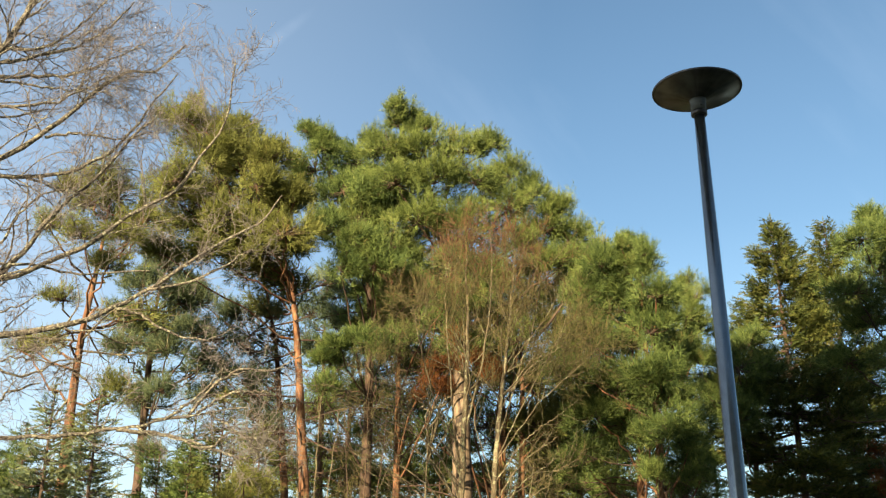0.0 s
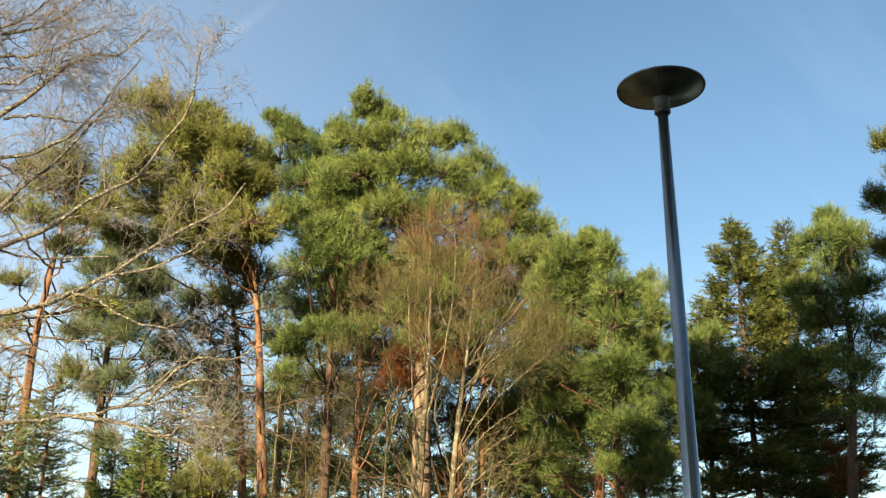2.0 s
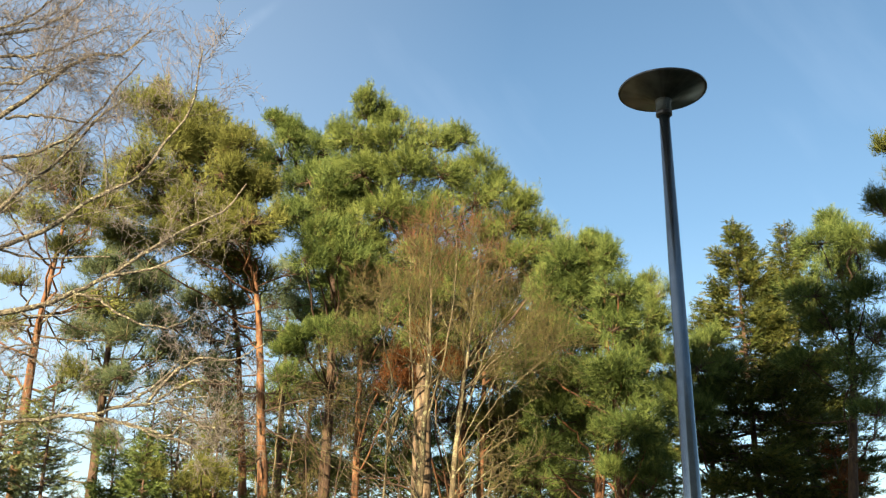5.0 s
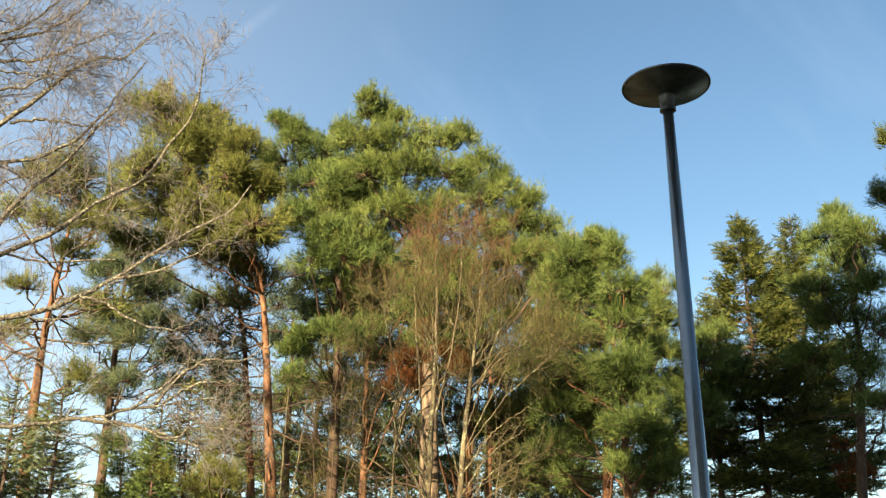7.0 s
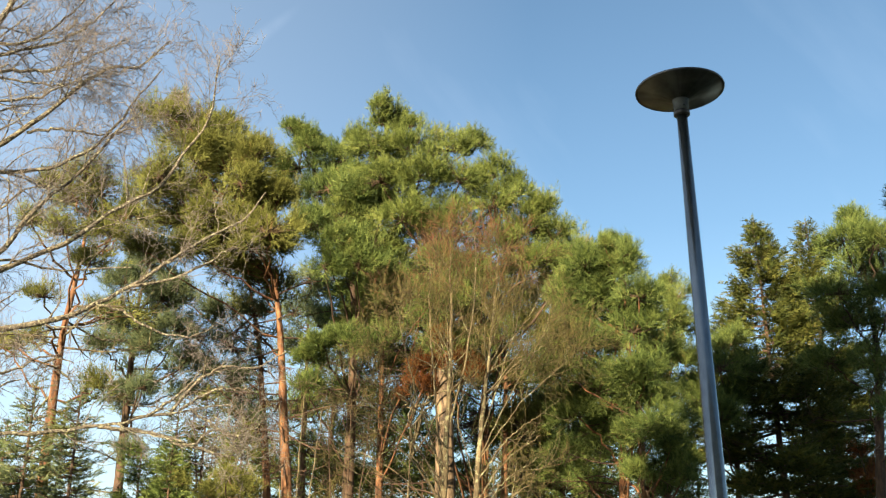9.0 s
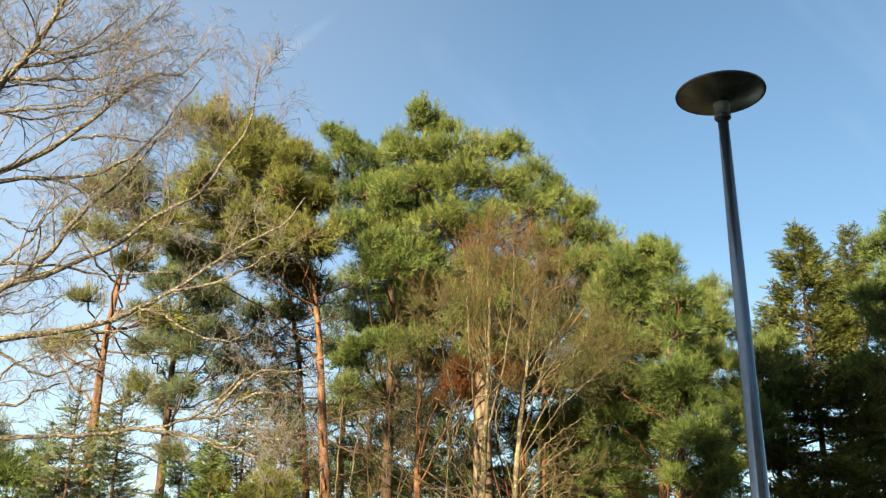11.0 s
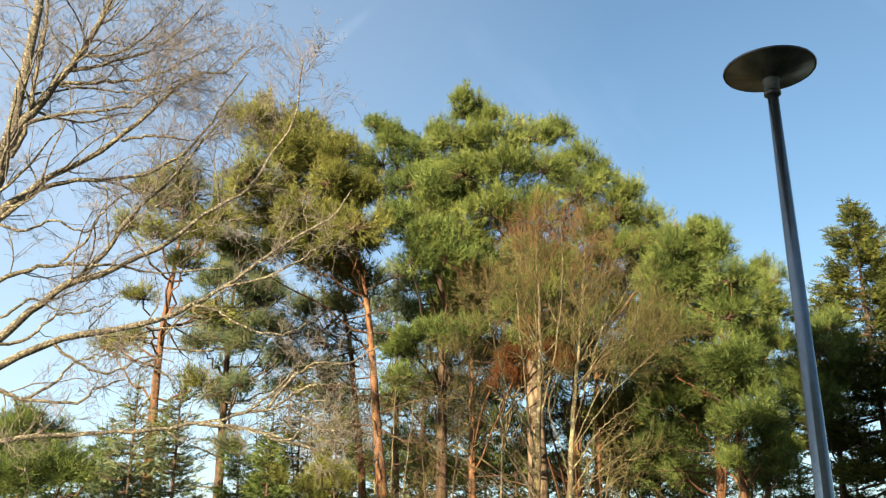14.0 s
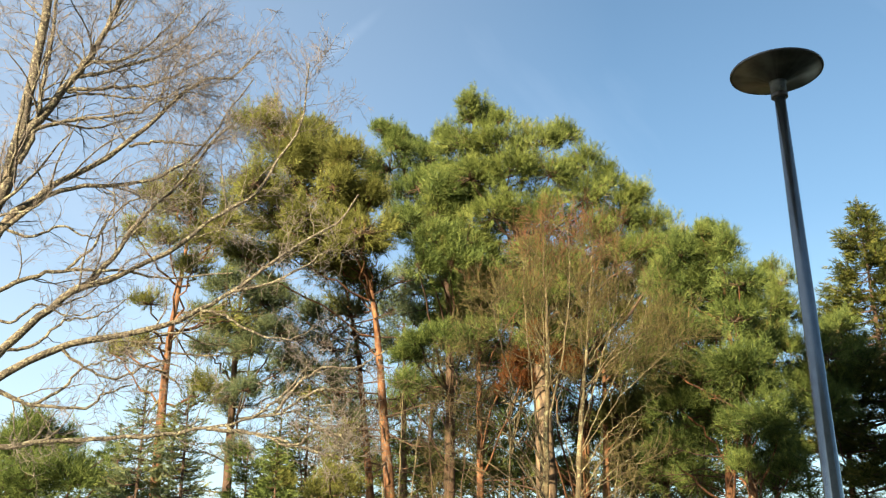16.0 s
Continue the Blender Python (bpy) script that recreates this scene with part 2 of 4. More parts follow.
class Tubes:
    """Gathers many tapered tubes into one set of arrays."""

    def __init__(self):
        self.v, self.f, self.n = [], [], 0

    def add(self, path, radii, sides=6, knobs=0.0, rng=None):
        path, radii = np.asarray(path, float), np.asarray(radii, float)
        k = len(path)
        tang = np.gradient(path, axis=0)
        tang /= np.linalg.norm(tang, axis=1)[:, None] + 1e-9
        ref = np.array([0.0, 0.0, 1.0]) if abs(tang[:, 2]).mean() < 0.85 else np.array([1.0, 0.0, 0.0])
        a = np.cross(tang, ref)
        a /= np.linalg.norm(a, axis=1)[:, None] + 1e-9
        b = np.cross(tang, a)
        ang = np.arange(sides) * 2 * np.pi / sides
        rr = np.repeat(radii[:, None], sides, 1)
        if knobs:
            rr = rr * (1 + knobs * rng.normal(size=rr.shape))
        ring = path[:, None] + rr[:, :, None] * (np.cos(ang)[None, :, None] * a[:, None] + np.sin(ang)[None, :, None] * b[:, None])
        self.v.append(ring.reshape(-1, 3))
        i, j = np.meshgrid(np.arange(k - 1), np.arange(sides), indexing="ij")
        j2 = (j + 1) % sides
        self.f.append((self.n + np.stack([i * sides + j, i * sides + j2, (i + 1) * sides + j2, (i + 1) * sides + j], -1)).reshape(-1, 4))
        self.n += k * sides

    def link(self, name, mat, parent=None, label=""):
        return link_mesh(name, np.vstack(self.v), np.vstack(self.f), mat, parent, label, True)


def shoot_template(rng, joints=8, per=1, length=0.175, needle=0.102, spread=0.95):
    """A shoot: an axis along z with whorls of needle blades that share its joints."""
    axis = np.zeros((joints + 1, 3))
    axis[:, 2] = np.linspace(0, length, joints + 1)
    verts, faces = [*axis], []
    for i in range(joints):
        for k in range(per):
            a = 2 * np.pi * (k + rng.random()) / per + 2.4 * i
            tilt = spread * (1 - 0.55 * i / joints) * rng.uniform(0.75, 1.2)
            d = np.array([np.sin(tilt) * np.cos(a), np.sin(tilt) * np.sin(a), np.cos(tilt)])
            faces.append((i, i + 1, len(verts)))
            verts.append(axis[i + 1] + d * needle * rng.uniform(0.75, 1.15))
    return np.array(verts), np.array(faces)


def place_shoots(rng, places, ways, sizes, **shape):
    """Shoots at the places, each along its way; returns verts and faces."""
    templates = [shoot_template(rng, **shape) for _ in range(6)]
    which = rng.integers(0, 6, len(places))
    vs, fs, n = [], [], 0
    for k, (tv, tf) in enumerate(templates):
        at = which == k
        z = ways[at] / (np.linalg.norm(ways[at], axis=1)[:, None] + 1e-9)
        x = np.cross(z, rng.normal(size=z.shape))
        x /= np.linalg.norm(x, axis=1)[:, None] + 1e-9
        y = np.cross(z, x)
        rot = np.stack([x, y, z], 2) * sizes[at][:, None, None]
        v = np.einsum("nij,vj->nvi", rot, tv) + places[at][:, None]
        f = tf[None] + n + (np.arange(at.sum()) * len(tv))[:, None, None]
        vs.append(v.reshape(-1, 3))
        fs.append(f.reshape(-1, 3))
        n += v.shape[0] * v.shape[1]
    return np.vstack(vs), np.vstack(fs)


def unit(v):
    return v / (np.linalg.norm(v, axis=-1, keepdims=True) + 1e-9)


# ---- trees ----
def pine(label, trunk, pads, radius, needles, bark, seed, density=1.0, flat=0.72, back=True, spread=1.0, name="pine_tree", dead=10, up=0.55, deadwood=BARK_PINE_DARK, limbwood=None, coarse=1.0):
    """A Scots pine: a bent trunk through the given places, a limb to each bough, and on each bough
    a pad of foliage made of tufts on twigs. pads: x, y, z and half-width of each bough's pad; coarse: how much larger and fewer the shoots of a far tree are."""
    rng = np.random.default_rng(seed)
    density /= coarse ** 2
    tree = tagged(new(name), label, "tree", "tall pines of the grove" if name == "pine_tree" else "")
    way = np.asarray(trunk, float)
    foot = way[0] - (way[1] - way[0]) * (way[0][2] / max(way[1][2] - way[0][2], 0.5)) * 0.6
    foot[2] = -0.15
    path = spline(np.vstack([foot, way]), 40)
    tall = path[-1][2]
    rad = radius * (1 - 0.93 * np.clip(path[:, 2] / tall, 0, 1) ** 1.3)
    rad[0] *= 1.35
    rad[1] *= 1.12
    t = Tubes()
    t.add(path, rad, 12, 0.035, rng)
    t.link("trunk", bark, tree)
    pads = [np.asarray(p, float) for p in pads]
    front = len(pads)
    if back:
        # the far side of the crown, which the near side hides
        extra = []
        for p in pads:
            axis_at = path[np.argmin(abs(path[:, 2] - p[2]))][:2]
            turned = 2 * axis_at - p[:2] + rng.normal(size=2) * 0.5
            if p[3] < 0.45:
                continue
            q = np.array([p[0] * 0.8 + turned[0] * 0.2, max(turned[1], axis_at[1] + 0.6), p[2] - 0.25, p[3] * 0.95])
            extra.append(q)
        pads += extra
    places, ways, sizes = [], [], []
    twigs = Tubes()
    for k, p in enumerate(pads):
        c, r = p[:3], p[3]
        low = c[2] - rng.uniform(0.15, 0.8) * np.linalg.norm(path[np.argmin(abs(path[:, 2] - c[2]))][:2] - c[:2]) - 0.2
        i = int(np.clip(np.argmin(abs(path[:, 2] - low)), 2, len(path) - 2))
        start = path[i]
        bend = start * 0.45 + c * 0.55 + rng.normal(size=3) * 0.12 * r + np.array([0, 0, -0.15 * r])
        limb = spline([start, bend, c], 9)
        limb[1:-1] += rng.normal(size=(7, 3)) * 0.05
        lt = Tubes()
        lt.add(limb, np.linspace(max(rad[i] * 0.3, 0.03), 0.018, 9), 6, 0.06, rng)
        lt.link("limb", limbwood or bark, tree)
        near = k < front
        count = int((18 + 19 * r) * (1.0 if near else 0.26))
        # the bough forks into a few lobes of unequal reach; the tips gather on them
        lobes = 4 + int(5 * r)
        ways_out = unit(rng.normal(size=(lobes, 3)))
        ways_out[:, 2] = abs(ways_out[:, 2]) * 1.1 - 0.33
        reach = rng.uniform(0.6, 1.22, lobes)
        which = rng.integers(0, lobes, count)
        d = unit(ways_out[which] + rng.normal(size=(count, 3)) * 0.33)
        tips = c + d * np.array([r, r, r * flat]) * (reach[which] * rng.uniform(0.45, 1.0, count))[:, None]
        # old inner wood of the bough, thick with needles
        n = int(density * 44 * (0.4 + 0.6 * r))
        d = unit(rng.normal(size=(n, 3)))
        places.append(c + d * np.array([r, r, r * flat]) * rng.uniform(0.1, 0.5, (n, 1)))
        ways.append(unit(d + np.array([0, 0, 0.3])))
        sizes.append(coarse * rng.uniform(1.5, 2.1, n) * min(1.0, 0.25 + 0.95 * r))
        for tip in tips:
            m = (c + tip) / 2 + rng.normal(size=3) * 0.08 * r
            twigs.add(spline([c, m, tip], 4), np.linspace(0.018, 0.006, 4), 3)
            n = int(density * rng.uniform(21, 32) * (0.5 + 0.5 * r) * (1.0 if near else 0.45))
            g = np.clip(rng.normal(size=(n, 3)), -1.7, 1.7) * np.array([0.125, 0.125, 0.10]) * (0.48 + 0.55 * min(r, 1.0)) * spread
            pl = tip + g
            out = unit(tip - c + np.array([0, 0, 0.2])) * 0.8 + np.array([0, 0, up]) + rng.normal(size=3) * 0.35
            places.append(pl)
            ways.append(unit(out + unit(g) * 0.6 + rng.normal(size=(n, 3)) * 0.3))
            sizes.append(coarse * rng.uniform(1.05, 1.55, n) * (min(1.0, 0.6 + 0.55 * r) if near else 1.7))
        for _ in range(3 if near else 0):
            # upright leading shoots on top of the bough
            n = int(density * rng.uniform(16, 24) * (0.5 + 0.5 * r))
            tip = c + np.array([*(rng.normal(size=2) * 0.42 * r), r * flat * rng.uniform(0.65, 1.0) + 0.06])
            tall_by = rng.uniform(0.14, 0.26) * (0.5 + 0.5 * min(r, 1.0))
            g = rng.normal(size=(n, 3)) * np.array([0.05, 0.05, tall_by * 0.6])
            twigs.add(spline([c, tip], 3), np.linspace(0.016, 0.006, 3), 3)
            places.append(tip + g)
            ways.append(unit(np.array([0, 0, 1.0]) + g * 2.5 + rng.normal(size=(n, 3)) * 0.28))
            sizes.append(coarse * rng.uniform(0.85, 1.15, n))
    tagged(twigs.link("brushwood", BARK_PINE_DARK, tree), kind="stuff")
    v, f = place_shoots(rng, np.vstack(places), np.vstack(ways), np.hstack(sizes))
    tagged(link_mesh("crown", v, f, needles, tree), kind="stuff")
    if dead:
        # bare dead branches below the crown
        for _ in range(dead):
            dt = Tubes()
            i = rng.integers(int(len(path) * 0.2), int(len(path) * 0.72))
            a = rng.uniform(0, 2 * np.pi)
            ln = rng.uniform(0.7, 2.4)
            e = path[i] + np.array([np.cos(a) * ln, np.sin(a) * ln, rng.uniform(-0.6, 0.35)])
            b = spline([path[i], (path[i] + e) / 2 + rng.normal(size=3) * 0.15, e], 7)
            dt.add(b, np.linspace(0.03, 0.006, 7), 5)
            for _ in range(14):
                k = rng.integers(1, 7)
                d = unit(unit(e - path[i]) * 0.6 + rng.normal(size=3) * 0.6)
                q = b[k] + d * rng.uniform(0.2, 0.8)
                dt.add(spline([b[k], (b[k] + q) / 2 + rng.normal(size=3) * 0.04, q], 4), np.linspace(0.010, 0.003, 4), 3)
            dt.link("dead_branch", deadwood, tree, "bare grey-brown dead branch")
    return tree


def spruce(label, x, y, height, reach, seed, needles=None, start=0.12, density=1.0, lean=(0, 0), power=0.85, size=1.0):
    """A spruce: a straight trunk and whorls of drooping boughs, shorter towards the tip, set with flat sprays."""
    rng = np.random.default_rng(seed)
    needles = needles or NEEDLES_SPRUCE
    tree = tagged(new("spruce_tree"), label, "tree", "spruces of the grove")
    top = np.array([x + lean[0], y + lean[1], height])
    path = spline([(x, y, -0.15), (x * 0.5 + top[0] * 0.5, y * 0.5 + top[1] * 0.5, height * 0.5), top], 24)
    t = Tubes()
    t.add(path, np.linspace(0.022 * height * 0.55, 0.012, 24), 10, 0.03, rng)
    t.link("trunk", BARK_PINE_DARK, tree)
    boughs = Tubes()
    places, ways, sizes = [], [], []
    z = height * start
    while z < height * 0.985:
        u = (height - z) / (height * (1 - start))
        ln0 = reach * u ** power + 0.12
        i = min(int(z / height * 23), 23)
        for k in range(int(4 + 2 * u)):
            a = rng.uniform(0, 2 * np.pi)
            ln = ln0 * rng.uniform(0.62, 1.12)
            d = np.array([np.cos(a), np.sin(a), 0])
            s = path[i] * [1, 1, 0] + np.array([0, 0, z + rng.uniform(-0.2, 0.2)])
            e = s + d * ln + np.array([0, 0, (0.45 - 0.6 * u) * ln])
            m = s + d * ln * 0.55 + np.array([0, 0, -0.10 * ln * u])
            b = spline([s, m, e], 7)
            boughs.add(b[::2], np.linspace(0.012 + 0.01 * ln, 0.005, 4), 3)
            n = int(density * (7 + 20 * ln))
            q = rng.uniform(0.12, 1.0, n) ** 0.75
            base = np.stack([np.interp(q, np.linspace(0, 1, 7), b[:, c]) for c in range(3)], 1)
            side = np.cross(d, [0, 0, 1])
            off = rng.normal(size=n) * 0.22 * ln * (1.15 - q)
            pl = base + side * off[:, None] + np.array([0, 0, -1]) * (abs(off) * 0.25)[:, None] + rng.normal(size=(n, 3)) * 0.07
            places.append(pl)
            ways.append(unit(d * 0.8 + side * np.sign(off)[:, None] * 0.7 + rng.normal(size=(n, 3)) * 0.25 + np.array([0, 0, 0.28])))
            sizes.append(rng.uniform(0.75, 1.2, n) * size * (0.55 + 0.45 * min(1.0, 4 * u)))
        z += 0.13 + 0.15 * u
    # the leading shoot
    for k in range(9):
        places.append(top[None] - np.array([[0, 0, 0.07 * k]]))
        ways.append(unit(rng.normal(size=(1, 3)) * 0.12 * k + np.array([[0, 0, 0.8]])))
        sizes.append(np.array([0.8]))
    tagged(boughs.link("bough_wood", BARK_PINE_DARK, tree), kind="stuff")
    v, f = place_shoots(rng, np.vstack(places), np.vstack(ways), np.hstack(sizes), joints=5, per=2, length=0.22, needle=0.075, spread=1.05)
    tagged(link_mesh("crown", v, f, needles, tree), kind="stuff")
    return tree


def sprout(rng, made, path, r0, level, spec, red_from):
    """Side branches of a bare branch, level by level, with crooked twigs at the end.
    spec: for each level the count, length, rise and wander, and for the first where along the stem they begin.
    made: a list that takes each first branch, the gathered twigs in their plain and their red colour, the stem at hand, and the radius of the finest twigs."""
    count, length, rise, wander = spec[level][:4]
    low = spec[0][4] if len(spec[0]) > 4 else 0.25
    k = len(path)
    for j in range(count):
        u = rng.uniform(0.18, 1.0) if level else rng.uniform(low, 1.0)
        i = min(int(u * (k - 1)), k - 2)
        s = path[i] + (path[i + 1] - path[i]) * rng.random()
        tang = unit(path[i + 1] - path[i])
        side = unit(np.cross(tang, rng.normal(size=3)))
        ang = rng.uniform(0.5, 1.15)
        d = unit(tang * np.cos(ang) + side * np.sin(ang) + np.array([0, 0, rise]))
        ln = length * rng.uniform(0.5, 1.3) * (1.15 - 0.6 * u)
        steps = (8, 5, 3)[level]
        pts = [s]
        for q in range(steps - 1):
            d = unit(d + rng.normal(size=3) * wander + np.array([0, 0, rise * 0.18]))
            pts.append(pts[-1] + d * ln / (steps - 1))
        pts = np.array(pts)
        r = max(r0 * (1 - 0.75 * u) * 0.55, made[4])
        r = min(r, ln * 0.014 + 0.004, 0.026)
        if level == 0:
            t = Tubes()
            made[0].append((t, made[3]))
        else:
            red = pts[-1][2] + rng.normal() * 0.7 > red_from and level > 1
            t = made[2 if red else 1]
        t.add(pts, np.linspace(r, max(r * 0.35, made[4] * 0.6), steps), 6 if level == 0 else 3)
        if level + 1 < len(spec):
            sprout(rng, made, pts, r, level + 1, spec, red_from)


def bare_tree(name, label, stems, radii, specs, mats, seed, red_from=99.0, fine_twig=0.0042):
    """A leafless tree from its main stems and limbs; side branches and twigs grow from each."""
    rng = np.random.default_rng(seed)
    tree = tagged(new(name), label, "tree")
    made = [[], Tubes(), Tubes(), None, fine_twig]
    for k, (stem, (r0, r1), spec) in enumerate(zip(stems, radii, specs)):
        path = spline(stem, 26)
        path[1:-1] += rng.normal(size=(24, 3)) * 0.011
        t = Tubes()
        t.add(path, np.linspace(r0, r1, 26), 10, 0.06, rng)
        made[3] = t.link("trunk" if k == 0 else "limb", mats[0], tree)
        sprout(rng, made, path, (r0 + r1) / 2, 0, spec, red_from)
    for t, stem in made[0]:
        t.link("branch", mats[0], stem)
    for t, m in zip(made[1:3], mats[1:]):
        if t.n:
            tagged(t.link("brushwood", m, tree), kind="stuff")
    return tree


ground_bm = bmesh.new()
bmesh.ops.create_grid(ground_bm, x_segments=60, y_segments=60, size=2000)
ground = new("ground", bpy.data.meshes.new("ground"))
ground_bm.to_mesh(ground.data)
ground_bm.free()
ground.data.materials.append(GROUND)
tagged(ground, "rough grass and leaf litter under the trees", "ground", kind="structure")


# ---- a tall plain house, unseen, added behind the camera to shade the lamp and the foot of the grove ----
def shade_house_material():
    m, n, l, b = material("grey_render", 0.9)
    a, c = noise_tex(n, l, 0.6, 5.0), noise_tex(n, l, 30.0, 4.0)
    r = ramp(n, [(0.3, (0.30, 0.29, 0.27)), (0.7, (0.42, 0.40, 0.37))])
    l.new(a.outputs["Fac"], r.inputs["Fac"])
    l.new(mix_rgb(n, l, 0.25, r.outputs["Color"], c.outputs["Color"], "SOFT_LIGHT"), b.inputs["Base Color"])
    return m


shade_house_paint = shade_house_material()


def shade_house(x0, x1, y0, y1, eaves, ridge):
    """An added shade caster: four walls and a gabled roof, closed; its ridge runs along x."""
    bm = bmesh.new()
    ym = (y0 + y1) / 2
    v = [bm.verts.new(p) for p in ((x0, y0, -0.1), (x1, y0, -0.1), (x1, y1, -0.1), (x0, y1, -0.1),
                                   (x0, y0, eaves), (x1, y0, eaves), (x1, y1, eaves), (x0, y1, eaves), (x0, ym, ridge), (x1, ym, ridge))]
    for f in ((0, 1, 5, 4), (2, 3, 7, 6), (1, 2, 6, 9, 5), (3, 0, 4, 8, 7), (4, 5, 9, 8), (6, 7, 8, 9), (3, 2, 1, 0)):
        bm.faces.new([v[i] for i in f])
    bmesh.ops.recalc_face_normals(bm, faces=bm.faces)
    ob = new("shade_walls", bpy.data.meshes.new("shade_walls"))
    bm.to_mesh(ob.data)
    bm.free()
    ob.data.materials.append(shade_house_paint)
    return tagged(ob, "plain grey rendered tall house, unseen, added to cast shade", "wall", kind="structure")


shade_house(-8.4, 24.0, -20.0, -8.0, 19.3, 21.5)
# second, lower block: steps the added shade down at its left end
shade_house(-9.8, -8.402, -18.0, -8.2, 15.5, 16.5)


# ---- street lamp ----
def lathe(profile, sides=64):
    bm = bmesh.new()
    rings = []
    for r, z in profile:
        rings.append([bm.verts.new((r * math.cos(2 * math.pi * i / sides), r * math.sin(2 * math.pi * i / sides), z)) for i in range(sides)])
    for a, b in zip(rings, rings[1:]):
        for i in range(sides):
            bm.faces.new((a[i], a[(i + 1) % sides], b[(i + 1) % sides], b[i]))
    for ring, turn in ((rings[0], True), (rings[-1], False)):
        bm.faces.new(ring[::-1] if turn else ring)
    bmesh.ops.recalc_face_normals(bm, faces=bm.faces)
    return bm


def street_lamp(x, y, rim, radius):
    lamp = tagged(new("street_lamp"), "grey steel lamp post with a wide dark disc-shaped head", "street lamp")
    lamp.location = (x, y, 0)
    part("pole", lathe([(0.064, -0.1), (0.062, 1.0), (0.058, 1.4), (0.035, rim - 0.17)], 32), STEEL, lamp, "tapered galvanised steel pole")
    neck = part("neck", lathe([(0.050, rim - 0.165), (0.050, rim - 0.100), (0.056, rim - 0.078)], 32), STEEL_DULL, lamp, "dull grey metal neck")
    part("collar", lathe([(0.037, rim - 0.196), (0.049, rim - 0.194), (0.0545, rim - 0.188), (0.0545, rim - 0.168), (0.051, rim - 0.163)], 32), PAINT, neck, "dark clamping collar")
    for turn in (0.6, 2.7, 4.8):
        bm = lathe([(0.006, 0.0), (0.006, 0.005), (0.004, 0.007)], 6)
        bmesh.ops.transform(bm, matrix=pose(0.0495 * math.cos(turn), 0.0495 * math.sin(turn), rim - 0.135, 0, 90, math.degrees(turn)), verts=bm.verts)
        part("screw", bm, STEEL, neck, smooth=False)
    head = lathe([(0.04, rim - 0.085), (0.052, rim - 0.080), (radius * 0.45, rim - 0.040), (radius - 0.012, rim - 0.010),
                  (radius - 0.012, rim + 0.006), (radius * 0.85, rim + 0.022), (radius * 0.5, rim + 0.06), (radius * 0.2, rim + 0.08), (0.02, rim + 0.085)], 96)
    head = part("head", head, PAINT, lamp, "dark grey shallow metal disc")
    part("rim", lathe([(radius - 0.013, rim - 0.008), (radius - 0.008, rim - 0.011), (radius - 0.002, rim - 0.008), (radius, rim), (radius - 0.002, rim + 0.007), (radius - 0.013, rim + 0.009)], 96), PAINT, head, "rolled dark metal rim")
    return lamp


street_lamp(1.715, 5.776, 4.881, 0.297)

# ---- the grove ----
pine("tall broad Scots pine with a dense yellow-green crown",
     [(0.56, 28.98, 4.44), (0.54, 28.98, 7.41), (0.47, 28.98, 10.24), (-0.32, 28.99, 13.69), (-1.40, 28.95, 17.53)],
     [
        (-1.49, 27.00, 16.33, 0.35), (-1.06, 27.50, 16.30, 0.43), (-1.42, 27.50, 15.90, 0.54), (-0.52, 27.50, 15.84, 0.39), (-2.38, 28.50, 15.80, 0.52), (-1.64, 27.00, 14.86, 0.87), (-0.59, 26.80, 14.70, 0.90), (0.63, 27.20, 14.86, 0.81), (1.58, 28.50, 15.66, 0.59), (-0.24, 26.60, 13.63, 0.98), (0.95, 26.60, 13.54, 0.98), (-1.42, 26.60, 13.54, 0.92), (2.12, 27.40, 14.09, 0.80), (2.91, 27.60, 13.60, 0.74), (1.98, 27.00, 12.88, 0.95), (3.49, 27.60, 12.94, 0.66), (3.10, 27.40, 12.30, 0.82), (3.92, 27.80, 12.18, 0.66), (-2.44, 27.00, 12.51, 0.81), (-0.73, 26.40, 12.18, 0.93), (0.76, 26.40, 12.09, 0.89), (3.66, 27.40, 11.30, 0.75), (4.32, 27.40, 11.03, 0.64), (2.47, 27.20, 11.68, 0.78), (-1.57, 26.80, 11.53, 0.77)],
     0.36, NEEDLES_YELLOW, BARK_PINE_PALE, 11, limbwood=BARK_PINE_DARK)
pine("slim orange-stemmed pine in the middle of the grove",
     [(-1.46, 30.95, 4.66), (-1.45, 30.95, 7.85), (-1.47, 30.95, 10.49), (-1.63, 30.95, 12.68)],
     [
        (-1.64, 31.12, 12.75, 0.88), (-0.74, 28.98, 11.01, 0.77), (-2.29, 30.71, 11.22, 0.82), (-1.28, 28.79, 9.87, 0.76), (-2.23, 29.79, 9.81, 0.75), (-0.02, 28.78, 11.49, 0.87), (0.25, 25.60, 10.58, 0.73), (0.72, 25.80, 9.49, 0.69), (1.05, 25.80, 10.32, 0.70), (0.09, 25.80, 9.49, 0.63), (-1.36, 27.00, 8.67, 0.58)],
     0.16, NEEDLES_GREEN, BARK_PINE, 10, dead=26)
